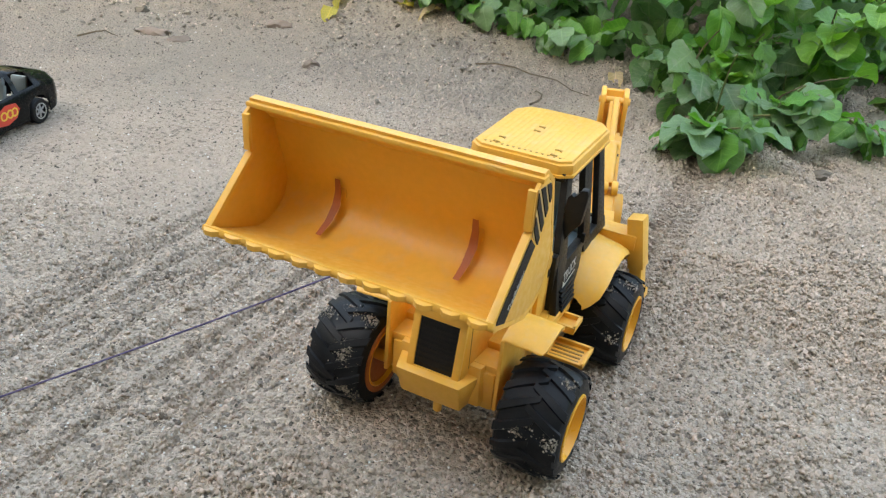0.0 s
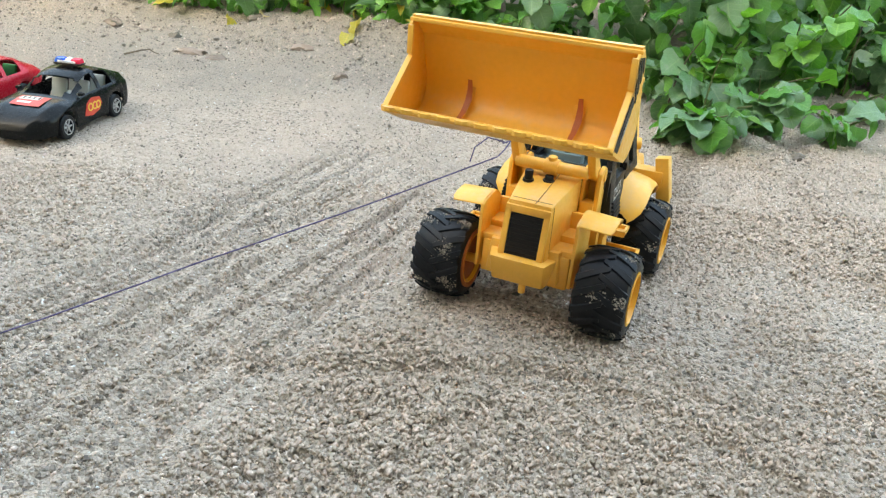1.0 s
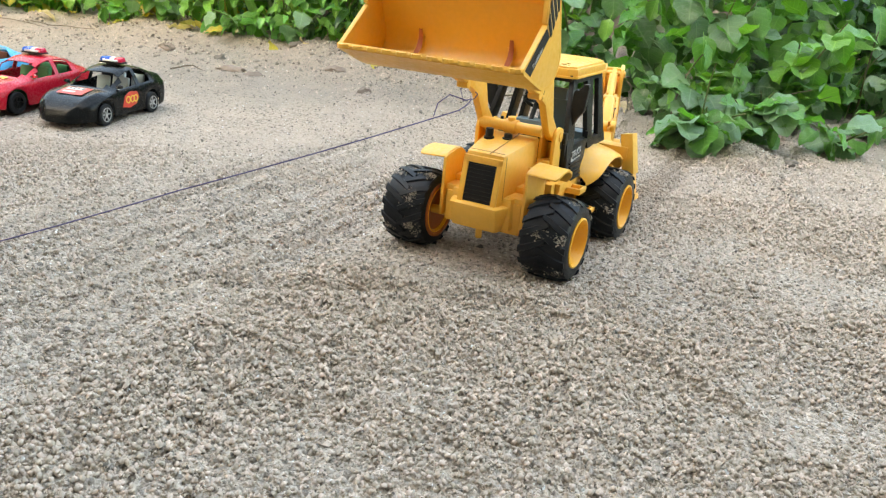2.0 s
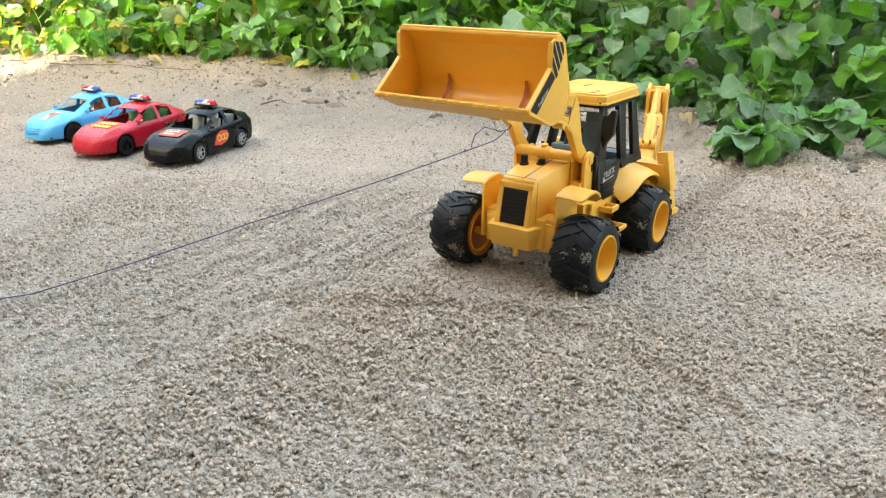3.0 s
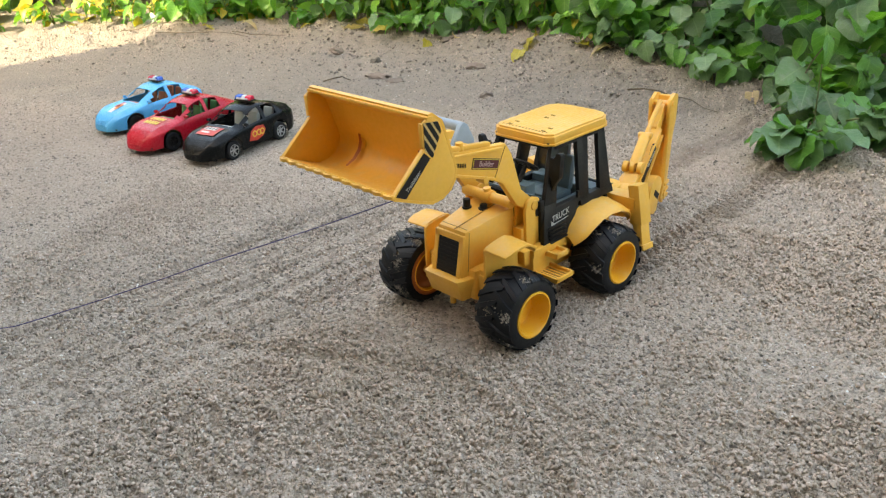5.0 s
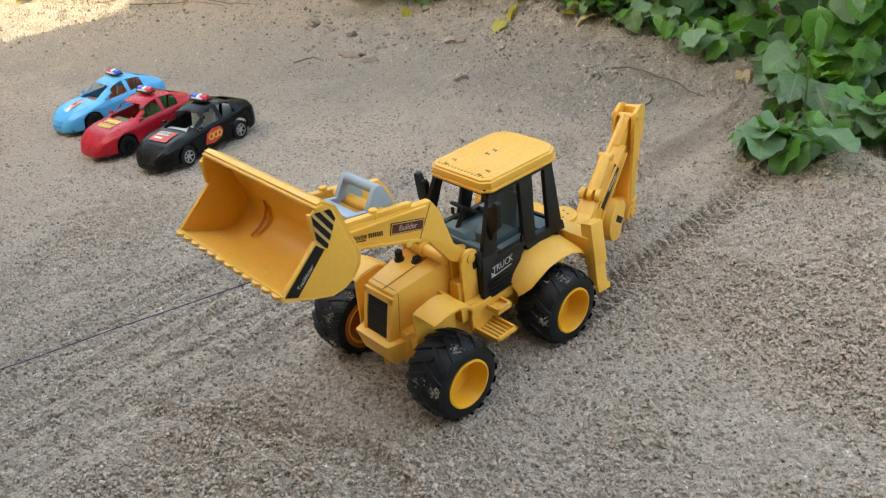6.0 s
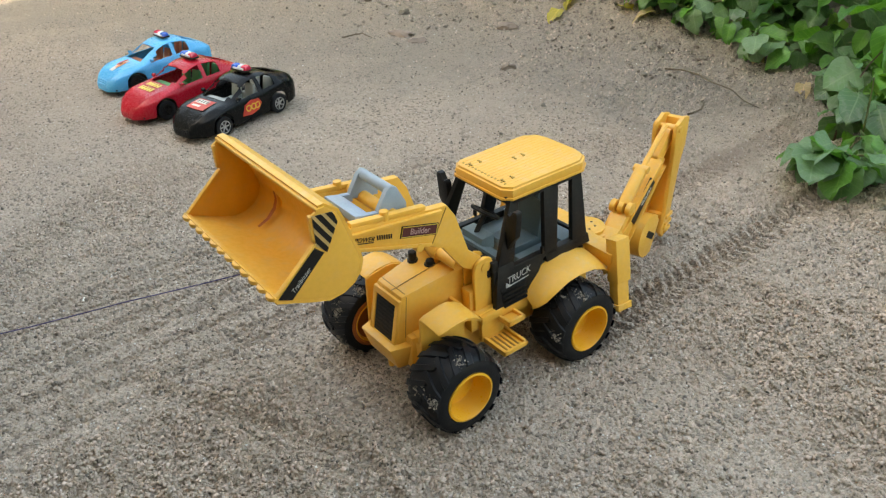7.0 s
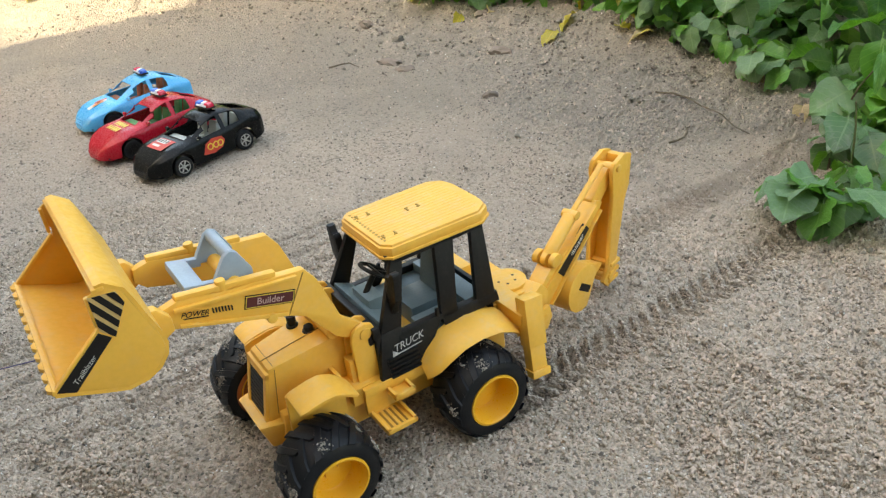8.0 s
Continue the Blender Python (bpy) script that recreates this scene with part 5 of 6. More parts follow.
    # stickers that follow the bonnet
    for mat, x0, x1, y0, y1, lift in decals:
        rows = [[(x, y, car_top(x, style) + 0.0006 - 0.0006 * min(1, abs(y) / 0.016) + 0.0016 * math.exp(-((x - 0.066) / 0.016) ** 2) * min(1, abs(y) / 0.024) + lift + 0.0004) for y in np.linspace(y0, y1, 7)] for x in np.linspace(x0, x1, 7)]
        part("sticker", sheet(rows), mat, body, "printed bonnet sticker")
    return car, body


def parked_at(x, y, turn):
    return pose(x, y, level(x, y) + 0.002, 0, 0, turn) @ Matrix.Scale(1.12, 4)


black_car, black_body = toy_car(parked_at(-0.5555, 0.815, -98.6), CAR_BLACK, INSIDE_PALE, "black", "black plastic toy police car with red flame stickers on sand",
                                ((DECAL_RED, 0.040, 0.064, -0.019, 0.016, 0.0003), (DECAL_WHITE, 0.042, 0.051, -0.016, 0.008, 0.0006)) + tuple((DECAL_BLACK, 0.0435, 0.0495, -0.013 + 0.006 * k, -0.0105 + 0.006 * k, 0.0009) for k in range(4)) + ((DECAL_WHITE, 0.055, 0.059, -0.014, 0.002, 0.0006),))
red_car, red_body = toy_car(parked_at(-0.688, 0.836, -103), CAR_RED, INSIDE_GREEN, "red", "red plastic toy police car with yellow bonnet sticker on sand",
                            tuple((DECAL_YELLOW, 0.0360 + 0.0125 * (k // 5), 0.0450 + 0.0125 * (k // 5), -0.0175 + 0.0068 * (k % 5), -0.0130 + 0.0068 * (k % 5), 0.0004) for k in range(10)) + tuple((DECAL_YELLOW, x, x + 0.0022, -0.016, 0.014, 0.0006) for x in (0.0395, 0.0530)))
blue_car, blue_body = toy_car(parked_at(-0.836, 0.918, -106), CAR_BLUE, INSIDE_ORANGE, "blue", "light blue plastic toy police car with pale striped bonnet sticker",
                              ((DECAL_WHITE, 0.040, 0.072, -0.0055, 0.0055, 0.0003), (DECAL_RED, 0.038, 0.058, -0.0075, -0.0015, 0.0006), (DECAL_ORANGE, 0.046, 0.064, 0.0000, 0.0060, 0.0006), (DECAL_BLACK, 0.050, 0.056, -0.002, 0.002, 0.0009)))
part("sticker", prism([(0.018, 0.017), (0.012, 0.030), (0.000, 0.0345), (-0.014, 0.033), (-0.018, 0.026), (-0.012, 0.018), (0.002, 0.0145)], 0.0380, 0.0398, 0.0), DECAL_RED, black_body, "red flame sticker on the door")
for x in (0.006, -0.003, -0.010):
    part("sticker_ring", moved(lathe([(0.0048, 0.0397), (0.0048, 0.0402), (0.0032, 0.0402), (0.0032, 0.0397)], 14), Matrix.Translation((x, 0, 0.0250))), DECAL_YELLOW, black_body, "yellow printed ring")

# ---- plants along the bank ----
rng = np.random.default_rng(7)


def leaf_mesh(name, mat, wide, curl, fold, teeth=0.0, n=9):
    """A leaf one unit long along +x: a stalk, a folded and drooping blade."""
    verts, faces = [], []
    for i in range(n):
        f = i / (n - 1)
        w = wide * (math.sin(math.pi * f ** 0.8) ** 0.62 if 0 < f < 1 else 0.0) * (1 + teeth * (i % 2))
        z = -curl * f * f + 0.02 * math.sin(9 * f)
        x = 0.16 + 0.84 * f - 0.12 * curl * f * f
        for k in (-1, -0.5, 0, 0.5, 1):
            verts.append((x - 0.04 * abs(k) * (1 - f), k * w / 2, z + fold * abs(k) * w + 0.015 * math.sin(7 * f + 3 * k) + 0.048 * abs(k) * math.sin(15 * f + 2 * k)))
    for i in range(n - 1):
        for j in range(4):
            a = i * 5 + j
            faces.append((a, a + 1, a + 6, a + 5))
    b = len(verts)
    for x, r in ((0.0, 0.012), (0.19, 0.012)):
        verts += [(x, -r, 0.0), (x, r, 0.0), (x, 0, -r)]
    faces += [(b, b + 1, b + 4, b + 3), (b + 1, b + 2, b + 5, b + 4), (b + 2, b, b + 3, b + 5)]
    me = bpy.data.meshes.new(name)
    me.from_pydata(verts, [], faces)
    me.polygons.foreach_set("use_smooth", [True] * len(faces))
    layer = me.uv_layers.new(name="UVMap")
    for i, loop in enumerate(me.loops):
        v = loop.vertex_index
        layer.data[i].uv = (v // 5 / (n - 1), v % 5 / 4) if v < b else (0.0, 0.5)
    me.materials.append(mat)
    return me


BROAD = [leaf_mesh("leaf", mat, w, c, f, 0.015, 11) for mat, w, c, f in ((LEAF, 0.70, 0.25, 0.16), (LEAF, 0.60, 0.45, 0.24), (LEAF_LIGHT, 0.64, 0.10, 0.18), (LEAF_DUSTY, 0.80, 0.20, 0.10), (LEAF_DUSTY, 0.86, 0.35, 0.08), (LEAF_LIGHT, 0.78, -0.12, 0.20), (LEAF, 0.82, 0.05, 0.10))]
NARROW = [leaf_mesh("leaf", mat, w, c, f, 0.06) for mat, w, c, f in ((LEAF, 0.28, 0.35, 0.2), (LEAF_LIGHT, 0.32, 0.25, 0.2), (LEAF_DARK, 0.26, 0.45, 0.2))]
YELLOWED = [leaf_mesh("leaf", mat, w, c, f) for mat, w, c, f in ((LEAF_YELLOW, 0.58, 0.30, 0.14), (LEAF_LIGHT, 0.60, 0.35, 0.16), (LEAF_YELLOW, 0.42, 0.5, 0.2))]
DRIED = [leaf_mesh("leaf", LEAF_DRY, 0.6, 0.6, 0.3)]


def stem_curve(points, r0, r1, sides=6):
    bm = bmesh.new()
    rings = []
    for i, p in enumerate(points):
        p = Vector(p)
        way = (Vector(points[min(i + 1, len(points) - 1)]) - Vector(points[max(i - 1, 0)])).normalized()
        a = way.orthogonal().normalized()
        b = way.cross(a)
        r = r0 + (r1 - r0) * i / (len(points) - 1)
        rings.append([bm.verts.new(p + (a * math.cos(t) + b * math.sin(t)) * r) for t in (2 * math.pi * k / sides for k in range(sides))])
    for a, b in zip(rings, rings[1:]):
        for k in range(sides):
            bm.faces.new((a[k], a[(k + 1) % sides], b[(k + 1) % sides], b[k]))
    bm.faces.new(rings[0])
    bm.faces.new(rings[-1][::-1])
    return bm


def weed(x, y, tall, lean, leaves, size, meshes, label, facing=-90.0, stems=2, droop=(-30, 70)):
    """A weed with its stems and single leaves, turned towards the open yard."""
    root = empty("weed", Matrix.Translation((x, y, level(x, y) - 0.004)), label, "weed", "weeds along the bank")
    for s in range(stems):
        turn = radians(facing + rng.uniform(-55, 55))
        bend = lean * rng.uniform(0.6, 1.2)
        high = tall * rng.uniform(0.75, 1.1)
        pts = [(math.cos(turn) * bend * f ** 1.6, math.sin(turn) * bend * f ** 1.6, high * (f - 0.25 * f * f * (bend / (tall + 0.01)))) for f in np.linspace(0, 1, 7)]
        part("stem", stem_curve(pts, 0.0028, 0.0012), STEM, root)
        for i in range(leaves // stems):
            f = 0.18 + 0.82 * (i + rng.uniform(0.2, 0.8)) / (leaves // stems)
            p = Vector(np.array([np.interp(f, np.linspace(0, 1, 7), [q[k] for q in pts]) for k in range(3)]))
            me = meshes[int(rng.integers(len(meshes)))]
            ob = new("leaf", me)
            ob.parent = root
            a = facing + rng.normal(0, 62)
            ob.matrix_local = Matrix.Translation(p) @ pose(0, 0, 0, rng.normal(0, 24), rng.uniform(*droop), a) @ Matrix.Scale(size * rng.uniform(0.65, 1.2), 4)
    return root


GREEN_LABEL = "broad-leaved green weed on the sandy bank"
for x, y, tall, lean, n, size, label in ((0.32, 0.945, 0.07, 0.06, 28, 0.062, "dusty broad-leaved weed hanging over the sand"), (0.41, 0.985, 0.09, 0.06, 28, 0.062, "dusty broad-leaved weed hanging over the sand"), (0.36, 1.064, 0.13, 0.06, 20, 0.058, GREEN_LABEL),
                                         (0.52, 1.144, 0.22, 0.10, 26, 0.070, GREEN_LABEL), (0.66, 1.323, 0.20, 0.12, 22, 0.070, GREEN_LABEL), (0.8, 1.336, 0.18, 0.12, 12, 0.070, GREEN_LABEL), (0.36, 1.139, 0.26, 0.10, 26, 0.070, GREEN_LABEL),
                                         (0.16, 1.43, 0.22, 0.12, 14, 0.070, GREEN_LABEL), (0.02, 1.50, 0.20, 0.13, 14, 0.068, GREEN_LABEL), (-0.114, 1.56, 0.17, 0.10, 12, 0.075, GREEN_LABEL)):
    weed(x, y, tall, lean, n, size, BROAD[3:5] + BROAD[6:7] + BROAD[3:4] if "dusty" in label else BROAD, label, stems=4 if "dusty" in label else 2, droop=(-35, 45) if "dusty" in label else (-30, 70))
for x, y in ((0.08, 1.43), (0.22, 1.34), (0.0, 1.47), (-0.091, 1.50), (0.56, 1.014), (0.68, 1.186), (0.15, 1.39), (-0.05, 1.52), (0.34, 0.98), (-0.627, 1.66), (-0.969, 1.802), (-0.479, 1.637)):
    weed(x, y, 0.08, 0.09, 20, 0.050, BROAD[3:5] + BROAD[:2] + NARROW[:1], "low dusty weed creeping over the bank", stems=3)
for x, y in ((-0.251, 1.644), (-0.388, 1.681), (-0.536, 1.711), (-0.319, 1.751)):
    weed(x, y, 0.17, 0.10, 18, 0.060, NARROW, "narrow-leaved green weed on the sandy bank", stems=3)
for x, y, size in ((-0.707, 1.761, 0.075), (-0.855, 1.815, 0.08), (-1.026, 1.917, 0.09), (-1.186, 1.865, 0.085), (-1.345, 1.773, 0.08)):
    weed(x, y, 0.13, 0.12, 16, size * 0.72, BROAD[:4] + NARROW[:2] + BROAD[:1] + YELLOWED[1:2], "green and yellowing weed on the sandy bank")
for x, y in ((-1.482, 1.771), (-1.653, 1.694), (-1.824, 1.634), (-1.995, 1.576), (-1.733, 1.816)):
    weed(x, y, 0.13, 0.12, 18, 0.045, YELLOWED[:2] + NARROW + BROAD[2:3], "sunlit yellow-green weed at the yard's edge", stems=3)


def thicket(name, count, region, meshes, sizes, label, seed):
    """Many leaves in one mesh: the growth behind the first weeds."""
    r = np.random.default_rng(seed)
    verts, faces, base = [], [], 0
    slots, shapes, uvs = [], [], []
    for me in meshes:
        co = np.empty(len(me.vertices) * 3)
        me.vertices.foreach_get("co", co)
        uv = np.empty(len(me.loops) * 2)
        me.uv_layers[0].data.foreach_get("uv", uv)
        shapes.append((co.reshape(-1, 3), [tuple(p.vertices) for p in me.polygons], uv))
    mats = []
    for me in meshes:
        if me.materials[0] not in mats:
            mats.append(me.materials[0])
    for _ in range(count):
        k = int(r.integers(len(meshes)))
        co, fs, uv = shapes[k]
        uvs.append(uv)
        x, y, z = region(r)
        m = np.array(Matrix.Translation((x, y, z)) @ pose(0, 0, 0, r.normal(0, 28), r.uniform(-35, 75), -90 + r.normal(0, 65)) @ Matrix.Scale(r.uniform(*sizes), 4))
        verts.append(co @ m[:3, :3].T + m[:3, 3])
        faces += [tuple(i + base for i in f) for f in fs]
        slots += [mats.index(meshes[k].materials[0])] * len(fs)
        base += len(co)
    me = bpy.data.meshes.new(name)
    me.from_pydata(np.concatenate(verts).tolist(), [], faces)
    for m in mats:
        me.materials.append(m)
    me.uv_layers.new(name="UVMap").data.foreach_set("uv", np.concatenate(uvs))
    me.polygons.foreach_set("material_index", slots)
    me.polygons.foreach_set("use_smooth", [True] * len(faces))
    return tagged(new(name, me), label, "undergrowth", kind="stuff")


def behind(x0, x1, tall, deep, start=0.03):
    def region(r):
        x = r.uniform(x0, x1)
        back = r.uniform(start, deep)
        y = float(np.interp(x, EDGE_X, EDGE_Y)) + back
        lump = 0.55 + 0.6 * float(lattice(np.array([x * 4.0]), np.array([y * 4.0]), 21)[0])
        return x, y, 0.03 + r.uniform(0.0, 1.0) ** 0.8 * (0.05 + tall * min(1, (back + 0.12) / 0.35)) * lump
    return region


B_FAR = [leaf_mesh("leaf", mat, w, c, f, 0.0, 7) for mat, w, c, f in ((LEAF, 0.70, 0.25, 0.16), (LEAF, 0.60, 0.45, 0.24), (LEAF_LIGHT, 0.64, 0.10, 0.18), (LEAF_DUSTY, 0.80, 0.20, 0.10), (LEAF_DUSTY, 0.86, 0.35, 0.08), (LEAF_DARK, 0.72, 0.20, 0.14))]
N_FAR = [leaf_mesh("leaf", mat, w, c, f, 0.0, 7) for mat, w, c, f in ((LEAF, 0.28, 0.35, 0.2), (LEAF_LIGHT, 0.32, 0.25, 0.2), (LEAF_DARK, 0.26, 0.45, 0.2))]
Y_FAR = [leaf_mesh("leaf", mat, w, c, f, 0.0, 7) for mat, w, c, f in ((LEAF_YELLOW, 0.58, 0.30, 0.14), (LEAF_LIGHT, 0.60, 0.35, 0.16), (LEAF_YELLOW, 0.42, 0.5, 0.2))]
BLADE = [leaf_mesh("leaf", LEAF_LIGHT, 0.09, 0.5, 0.2, 0.0, 6), leaf_mesh("leaf", LEAF_YELLOW, 0.08, 0.3, 0.2, 0.0, 6)]
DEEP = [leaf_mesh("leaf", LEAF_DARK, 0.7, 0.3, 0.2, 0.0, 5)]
thicket("undergrowth", 2600, behind(-0.12, 1.9, 0.46, 0.68, 0.08), B_FAR + B_FAR[3:5] + B_FAR[:2] + N_FAR[:1], (0.035, 0.085), "dense broad-leaved green undergrowth", 1)
thicket("undergrowth", 700, behind(-0.05, 0.95, 0.06, 0.18, 0.03), B_FAR[3:] + B_FAR[:2] + B_FAR[4:], (0.030, 0.060), "low dusty leaves along the foot of the growth", 6)
thicket("undergrowth", 1350, behind(-0.72, 0.0, 0.38, 0.65, 0.03), N_FAR + B_FAR[:2] + N_FAR[:2] + B_FAR[2:4], (0.040, 0.110), "dense narrow-leaved green undergrowth", 2)
thicket("undergrowth", 1250, behind(-1.50, -0.6, 0.36, 0.65, 0.03), B_FAR[:4] + N_FAR + Y_FAR[:2], (0.030, 0.115), "mixed green undergrowth", 3)
thicket("undergrowth", 420, behind(-1.60, -0.1, 0.05, 0.15, 0.02), N_FAR + B_FAR[:1] + Y_FAR + B_FAR[5:], (0.030, 0.070), "low leaves along the foot of the growth", 7)
thicket("undergrowth", 1350, behind(-3.2, -1.35, 0.36, 0.65, 0.03), Y_FAR + Y_FAR[:1] + N_FAR[1:2] + B_FAR[2:3] + N_FAR[:1] + BLADE + BLADE, (0.025, 0.095), "sunlit yellow-green undergrowth", 4)
# the dark leaf colour brings in the shade of gaps deep in the hedge
thicket("undergrowth", 1500, behind(-3.4, 2.6, 0.60, 0.90, 0.30), DEEP, (0.08, 0.15), "growth deep in the hedge, its shade put into dark leaves", 5)

for x, y, z in ((-0.70, 1.76, 0.22), (-1.10, 1.90, 0.17), (0.40, 1.12, 0.27), (0.63, 1.30, 0.24), (-0.34, 1.66, 0.21)):
    bloom = bmesh.new()
    for k in range(5):
        a = k * 2 * math.pi / 5
        p = Vector((math.cos(a), math.sin(a), 0.25)) * 0.006
        petal = prism([(-0.0035, -0.003), (0.0035, -0.003), (0.0045, 0.003), (0, 0.006), (-0.0045, 0.003)], -0.0004, 0.0004, 0, "xy")
        bloom = join(bloom, moved(petal, Matrix.Translation(p) @ pose(0, 0, 0, 20, 0, math.degrees(a) - 90)))
    flower = part("flower", moved(join(bloom, rod((0, 0, -0.02), (0, 0, 0.001), 0.0008, sides=6)), pose(x, y, z, 60, 0, 10)), FLOWER)
    tagged(flower, "small blue flower among the weeds", "flower", "blue flowers")

for i in range(26):
    x = rng.uniform(-1.75, 0.75)
    y = float(np.interp(x, EDGE_X, EDGE_Y)) + rng.uniform(0.0, 0.12)
    turn, high, reach = rng.uniform(0, 6.28), rng.uniform(0.10, 0.26), rng.uniform(0.02, 0.14)
    pts = [(x + math.cos(turn) * reach * f * f, y - abs(math.sin(turn)) * reach * 0.5 * f * f, level(x, y) - 0.004 + high * (f - 0.3 * f * f)) for f in np.linspace(0, 1, 7)]
    tagged(part("bare_stalk", stem_curve(pts, 0.0017, 0.0008, 5), STEM if i % 3 else TWIG), "thin bare stalk rising from the bank", "stalk", "bare stalks")

# dry twigs and fallen leaves on the bank
for (x, y, turn, long_) in ((0.02, 1.238, -35, 0.22), (-1.425, 1.626, 10, 0.30), (-1.197, 1.686, -5, 0.20), (-0.627, 1.22, 20, 0.07), (0.1, 1.054, 70, 0.06), (-1.55, 1.62, 30, 0.22)):
    pts = [(x + math.cos(radians(turn)) * long_ * f + 0.01 * math.sin(5 * f), y + math.sin(radians(turn)) * long_ * f, level(x + math.cos(radians(turn)) * long_ * f, y + math.sin(radians(turn)) * long_ * f) + 0.003 + 0.008 * math.sin(math.pi * f)) for f in np.linspace(0, 1, 8)]
    tagged(part("dry_twig", stem_curve(pts, 0.0018, 0.0008), TWIG), "thin dry twig lying on sand", "twig", "dry twigs")
for i in range(18):
    x = rng.uniform(-1.75, -0.3) if i % 3 else rng.uniform(-0.3, 0.6)
    y = float(np.interp(x, EDGE_X, EDGE_Y)) - rng.uniform(0.0, 0.10)
    ob = new("fallen_leaf", (DRIED + YELLOWED[:1])[i % 2])
    ob.matrix_world = Matrix.Translation((x, y, level(x, y) + 0.008)) @ pose(0, 0, 0, rng.normal(0, 18), rng.normal(0, 15), rng.uniform(0, 360)) @ Matrix.Scale(rng.uniform(0.035, 0.08), 4)
    tagged(ob, "withered fallen leaf lying on sand", "leaf", "fallen leaves")


# ---- grains, crumbs and pebbles of the sand ----
def scatter(name, count, area, sizes, mat, label, seed, flat=0.7, lift=0.25):
    """Grains in one mesh; those that sink into the sand have no underside."""
    r = np.random.default_rng(seed)
    sunk = lift < 0.4
    shape = np.array([(1, 0, -0.5 * sunk), (0, 1, -0.5 * sunk), (-1, 0, -0.5 * sunk), (0, -1, -0.5 * sunk), (0, 0, 1)] + ([] if sunk else [(0, 0, -1)]), float)
    tri = np.array([(0, 1, 4), (1, 2, 4), (2, 3, 4), (3, 0, 4)] + ([] if sunk else [(1, 0, 5), (2, 1, 5), (3, 2, 5), (0, 3, 5)]))
    x, y = area(r, count)
    count = len(x)
    z = height(x, y)
    size = sizes[0] * (sizes[1] / sizes[0]) ** (r.random(count) ** 1.6)
    co = shape[None] * (1 + r.uniform(-0.4, 0.4, (count, len(shape), 1)))
    t = r.uniform(0, 2 * np.pi, count)
    c, s = np.cos(t)[:, None], np.sin(t)[:, None]
    px, py = co[..., 0] * c - co[..., 1] * s, co[..., 0] * s + co[..., 1] * c
    tip = r.uniform(-0.6, 0.6, count)[:, None]
    pz = co[..., 2] * flat + px * tip
    out = np.stack([px * size[:, None] + x[:, None], py * size[:, None] + y[:, None], pz * size[:, None] + z[:, None] + size[:, None] * lift], -1).reshape(-1, 3)
    faces = (tri[None] + np.arange(count)[:, None, None] * len(shape)).reshape(-1, 3)
    me = bpy.data.meshes.new(name)
    me.from_pydata(out.tolist(), [], faces.tolist())
    me.polygons.foreach_set("use_smooth", np.ones(len(faces), bool))
    me.materials.append(mat)
    return tagged(new(name, me), label, "sand", kind="stuff")


def near(r, n):
    x, y = r.uniform(-0.70, 0.62, n), r.uniform(-0.02, 0.85, n)
    keep = np.flatnonzero(r.random(n) < (0.08 + 0.92 * np.clip(crumb_mask(x, y) * 1.6, 0, 1)) * (1 - 0.9 * print_band(x, y)))
    return x[keep], y[keep]


def closest(r, n):
    """Denser where the sand is crumbly."""
    x, y = r.uniform(-0.58, 0.60, 6 * n), r.uniform(-0.02, 0.66, 6 * n)
    keep = np.flatnonzero(r.random(6 * n) < (0.05 + 0.90 * np.clip(crumb_mask(x, y), 0, 1) ** 1.4) * (1 - print_band(x, y)))[:n]
    return x[keep], y[keep]


def wide(r, n):
    x, y = r.uniform(-1.7, 0.9, n), r.uniform(0.2, 1.75, n)
    keep = np.flatnonzero(r.random(n) < (1 - 0.9 * print_band(x, y)) * (0.25 + 0.75 * np.clip(crumb_mask(x, y) * 2, 0, 1)))
    return x[keep], y[keep]


def bank(r, n):
    x = r.uniform(-1.8, 1.0, n)
    y = np.interp(x, EDGE_X, EDGE_Y) - np.abs(r.normal(0, 0.17, n))
    keep = np.flatnonzero((print_band(x, y) < 0.3) & (r.random(n) < np.where(x > 0.08, 0.06, 1.0)))
    return x[keep], y[keep]


def beside_growth(r, n):
    x, y = r.uniform(0.10, 0.85, n), r.uniform(0.36, 1.02, n)
    keep = np.flatnonzero(r.random(n) < (0.3 + 0.9 * lattice(x * 6, y * 6, 28)) * (1 - 0.95 * print_band(x, y)))
    return x[keep], y[keep]


def open_yard(r, n):
    x, y = r.uniform(-1.4, 0.75, n), 0.03 + 1.55 * r.random(n) ** 1.1
    keep = np.flatnonzero(print_band(x, y) < 0.3)
    return x[keep], y[keep]


def by_ridge(r, n):
    x = r.uniform(-0.21, 0.19, n)
    return x, 0.302 - 1.3 * np.maximum(x - 0.03, 0) ** 1.25 - 0.05 * np.maximum(-x, 0) + r.normal(0, 0.012, n)


scatter("sand_crumbs", 66000, closest, (0.0009, 0.0024), PEBBLE, "crumbs of coarse damp sand", 30, 1.0, 0.7)
scatter("sand_crumbs", 17000, near, (0.0010, 0.0026), PEBBLE, "crumbs of coarse sand", 31, 1.0, 0.39)
scatter("sand_crumbs", 20000, wide, (0.0011, 0.0030), PEBBLE, "crumbs of coarse sand", 32, 0.95, 0.39)
scatter("sand_crumbs", 16000, beside_growth, (0.0010, 0.0025), PEBBLE, "crumbs of coarse sand below the bank", 37, 1.0, 0.39)
scatter("sand_crumbs", 900, by_ridge, (0.0009, 0.0026), PEBBLE, "crumbs of pushed-up sand", 33, 0.9, 0.5)
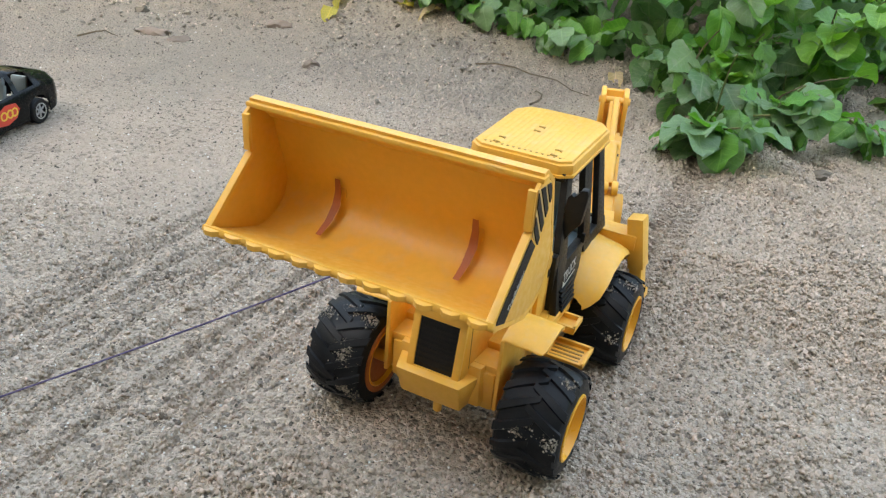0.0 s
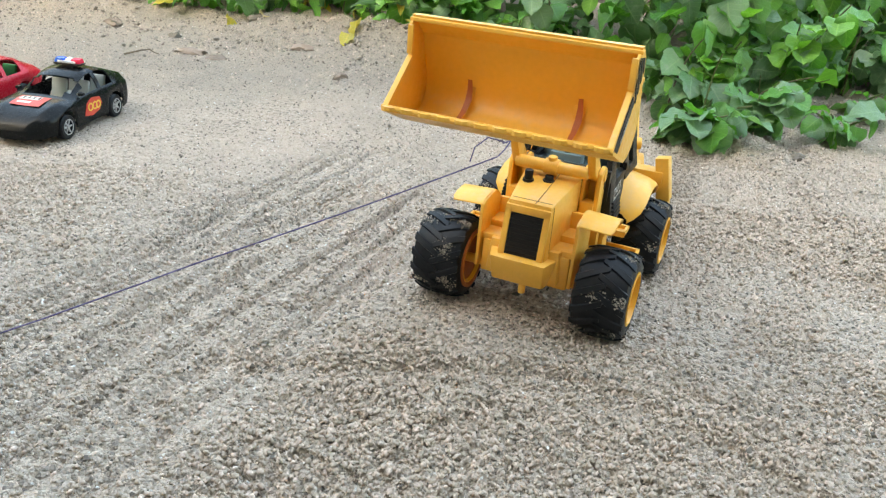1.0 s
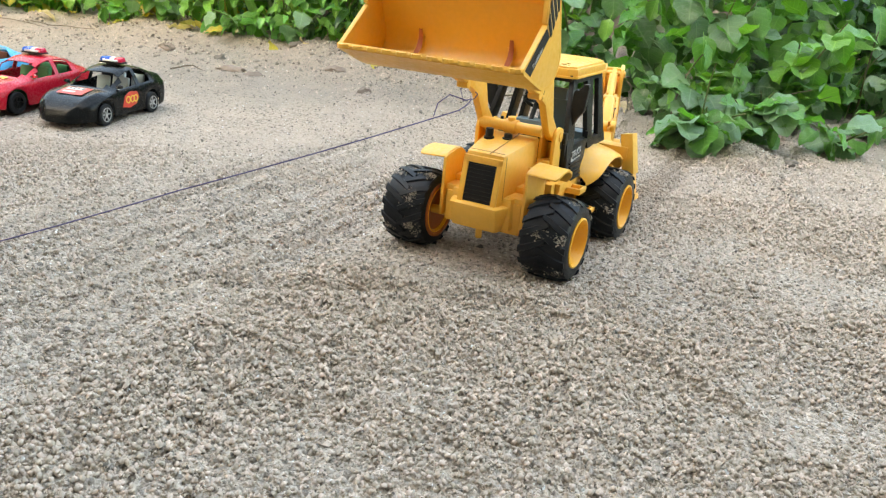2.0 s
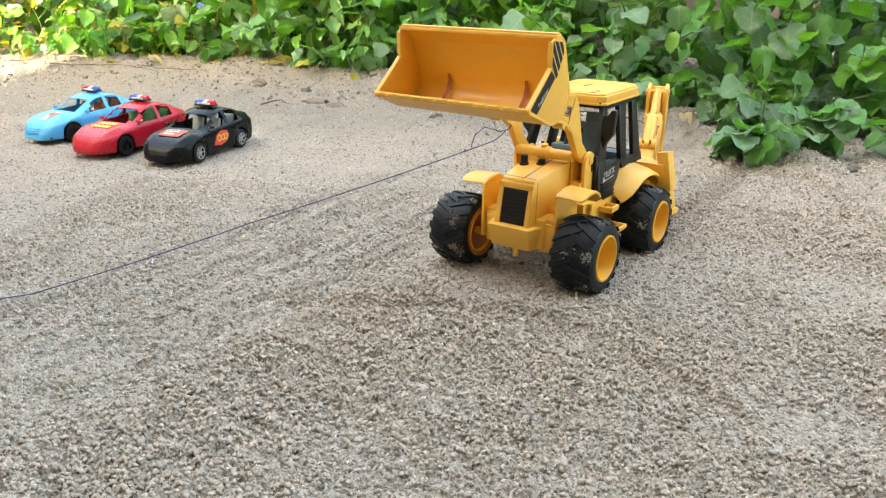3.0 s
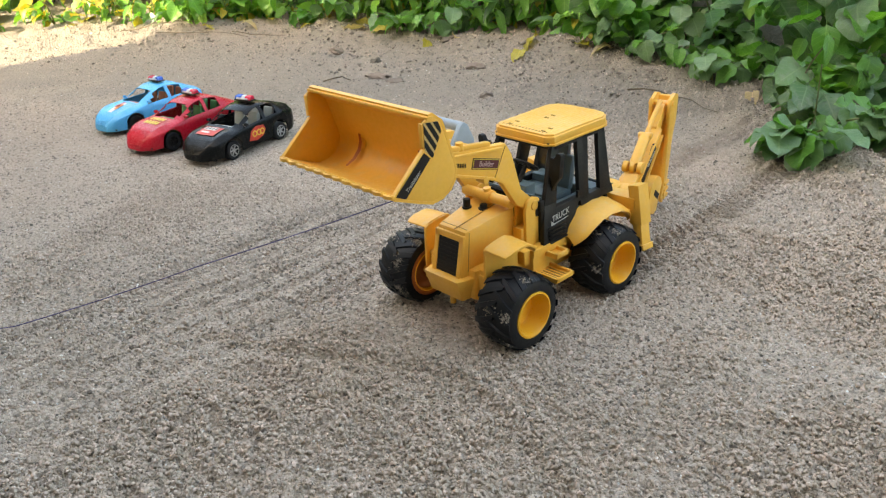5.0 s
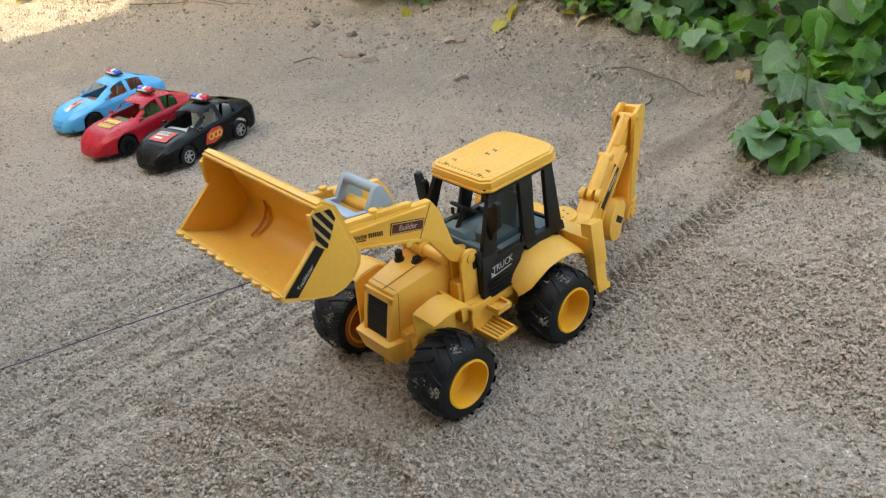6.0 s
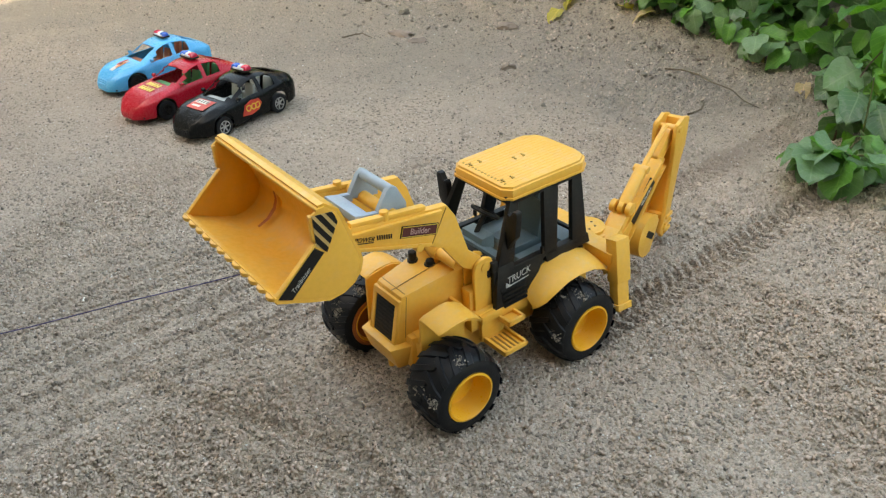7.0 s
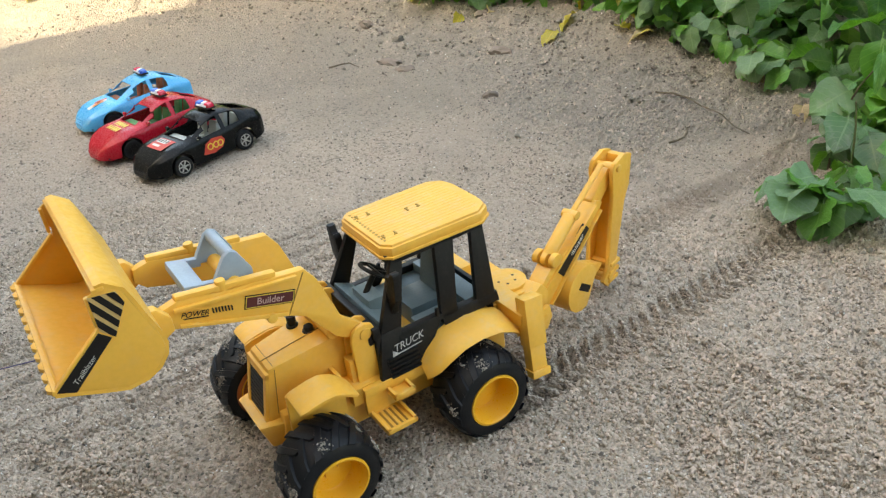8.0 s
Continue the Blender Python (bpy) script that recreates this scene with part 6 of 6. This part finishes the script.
scatter("soil_crumbs", 170, by_ridge, (0.0009, 0.0030), SOIL_CRUMB, "dark crumbs along the ridge of pushed-up sand", 40, 0.9, 0.3)
# these dark specks paint the tiny shadows of pits in the sand
scatter("dark_grains", 26000, open_yard, (0.0006, 0.0022), SHADE_SPECK, "dark specks for the tiny shadows strewn over the sand", 38, 0.7, 0.2)
scatter("pale_grains", 1400, open_yard, (0.0005, 0.0016), PALE_GRAIN, "pale quartz grains strewn over the sand", 39, 0.8, 0.3)
scatter("soil_crumbs", 900, wide, (0.0010, 0.0040), SOIL_CRUMB, "dark crumbs of soil and bark", 34)
scatter("soil_crumbs", 1500, bank, (0.0014, 0.0050), SOIL_CRUMB, "dark crumbs along the bank", 35, 0.8, 0.41)
scatter("sand_clods", 2600, bank, (0.0016, 0.0055), CLOD, "clods of sand along the bank", 36, 0.8, 0.41)



def earth_clod(x, y, long_, wide_, tall, turn, seed):
    """A crusted lump of dark soil, half sunk in the sand."""
    bm = bmesh.new()
    bmesh.ops.create_icosphere(bm, subdivisions=3, radius=1.0)
    for v in bm.verts:
        p = np.array(v.co)
        k = 0.65 + 0.55 * float(lattice(np.array([p[0] * 2.6 + 7.1]), np.array([p[1] * 2.6 + p[2] * 2.1 + 3.3]), seed)[0]) + 0.25 * float(lattice(np.array([p[0] * 7 + 1.7]), np.array([p[1] * 7 + p[2] * 5]), seed + 1)[0])
        v.co = Vector((v.co.x * long_ / 2, v.co.y * wide_ / 2, v.co.z * tall)) * k
    clod = part("earth_clod", moved(bm, pose(x, y, level(x, y) - tall * 0.15, 0, 0, turn)), SOIL_CRUMB)
    tagged(clod, "crusted dark lump of soil on sand", "clod", "soil lumps")


for x, y, long_, wide_, tall, turn, seed in ((0.458, 0.891, 0.034, 0.018, 0.008, 5, 51), (-0.530, 1.285, 0.060, 0.026, 0.010, -12, 53), (-0.475, 1.262, 0.040, 0.022, 0.009, 20, 55), (-0.235, 1.165, 0.026, 0.020, 0.009, 40, 57), (-0.340, 1.395, 0.048, 0.024, 0.010, 8, 59),
                                             (-0.463, 1.560, 0.040, 0.024, 0.011, 30, 61), (-0.600, 1.420, 0.030, 0.020, 0.009, 60, 63), (-0.760, 1.520, 0.044, 0.026, 0.010, -25, 65)):
    earth_clod(x, y, long_, wide_, tall, turn, seed)

# ---- the thread by which the toy is pulled ----
line = [BODY @ Vector(p) for p in ((0.0500, -0.0270, 0.1440), (0.0560, -0.0290, 0.1400), (0.0800, -0.0310, 0.1320), (0.2450, -0.1900, 0.0640), (0.3900, -0.3240, 0.0090))]
for u, v in ((0.43, -0.361), (0.52, -0.444), (0.62, -0.536), (0.74, -0.647), (0.88, -0.776)):
    p = BODY @ Vector((u, v, 0))
    line.append(Vector((p.x, p.y, level(p.x, p.y) + 0.0020)))
fine = []
for a, b in zip(line, line[1:]):
    for k in range(6):
        f = k / 6
        fine.append(a.lerp(b, f) + Vector((random.uniform(-1, 1) * 0.0002, random.uniform(-1, 1) * 0.0002, -0.0016 * math.sin(math.pi * f) if a.z > 0.03 else 0)))
thread = part("pull_thread", stem_curve(fine, 0.0006, 0.0006, 5), THREAD)
for shape in (((0.0500, -0.0270, 0.1440), (0.0600, -0.0300, 0.1530), (0.0720, -0.0330, 0.1500), (0.0690, -0.0310, 0.1400), (0.0560, -0.0290, 0.1400)), ((0.0620, -0.0300, 0.1390), (0.0740, -0.0420, 0.1440), (0.0800, -0.0500, 0.1360), (0.0815, -0.0525, 0.1240))):
    part("thread_end", stem_curve([BODY @ Vector(p) for p in shape], 0.0006, 0.0005, 5), THREAD, thread)
tagged(thread, "thin dark violet thread tied to the toy's arm, pulled taut", "thread")
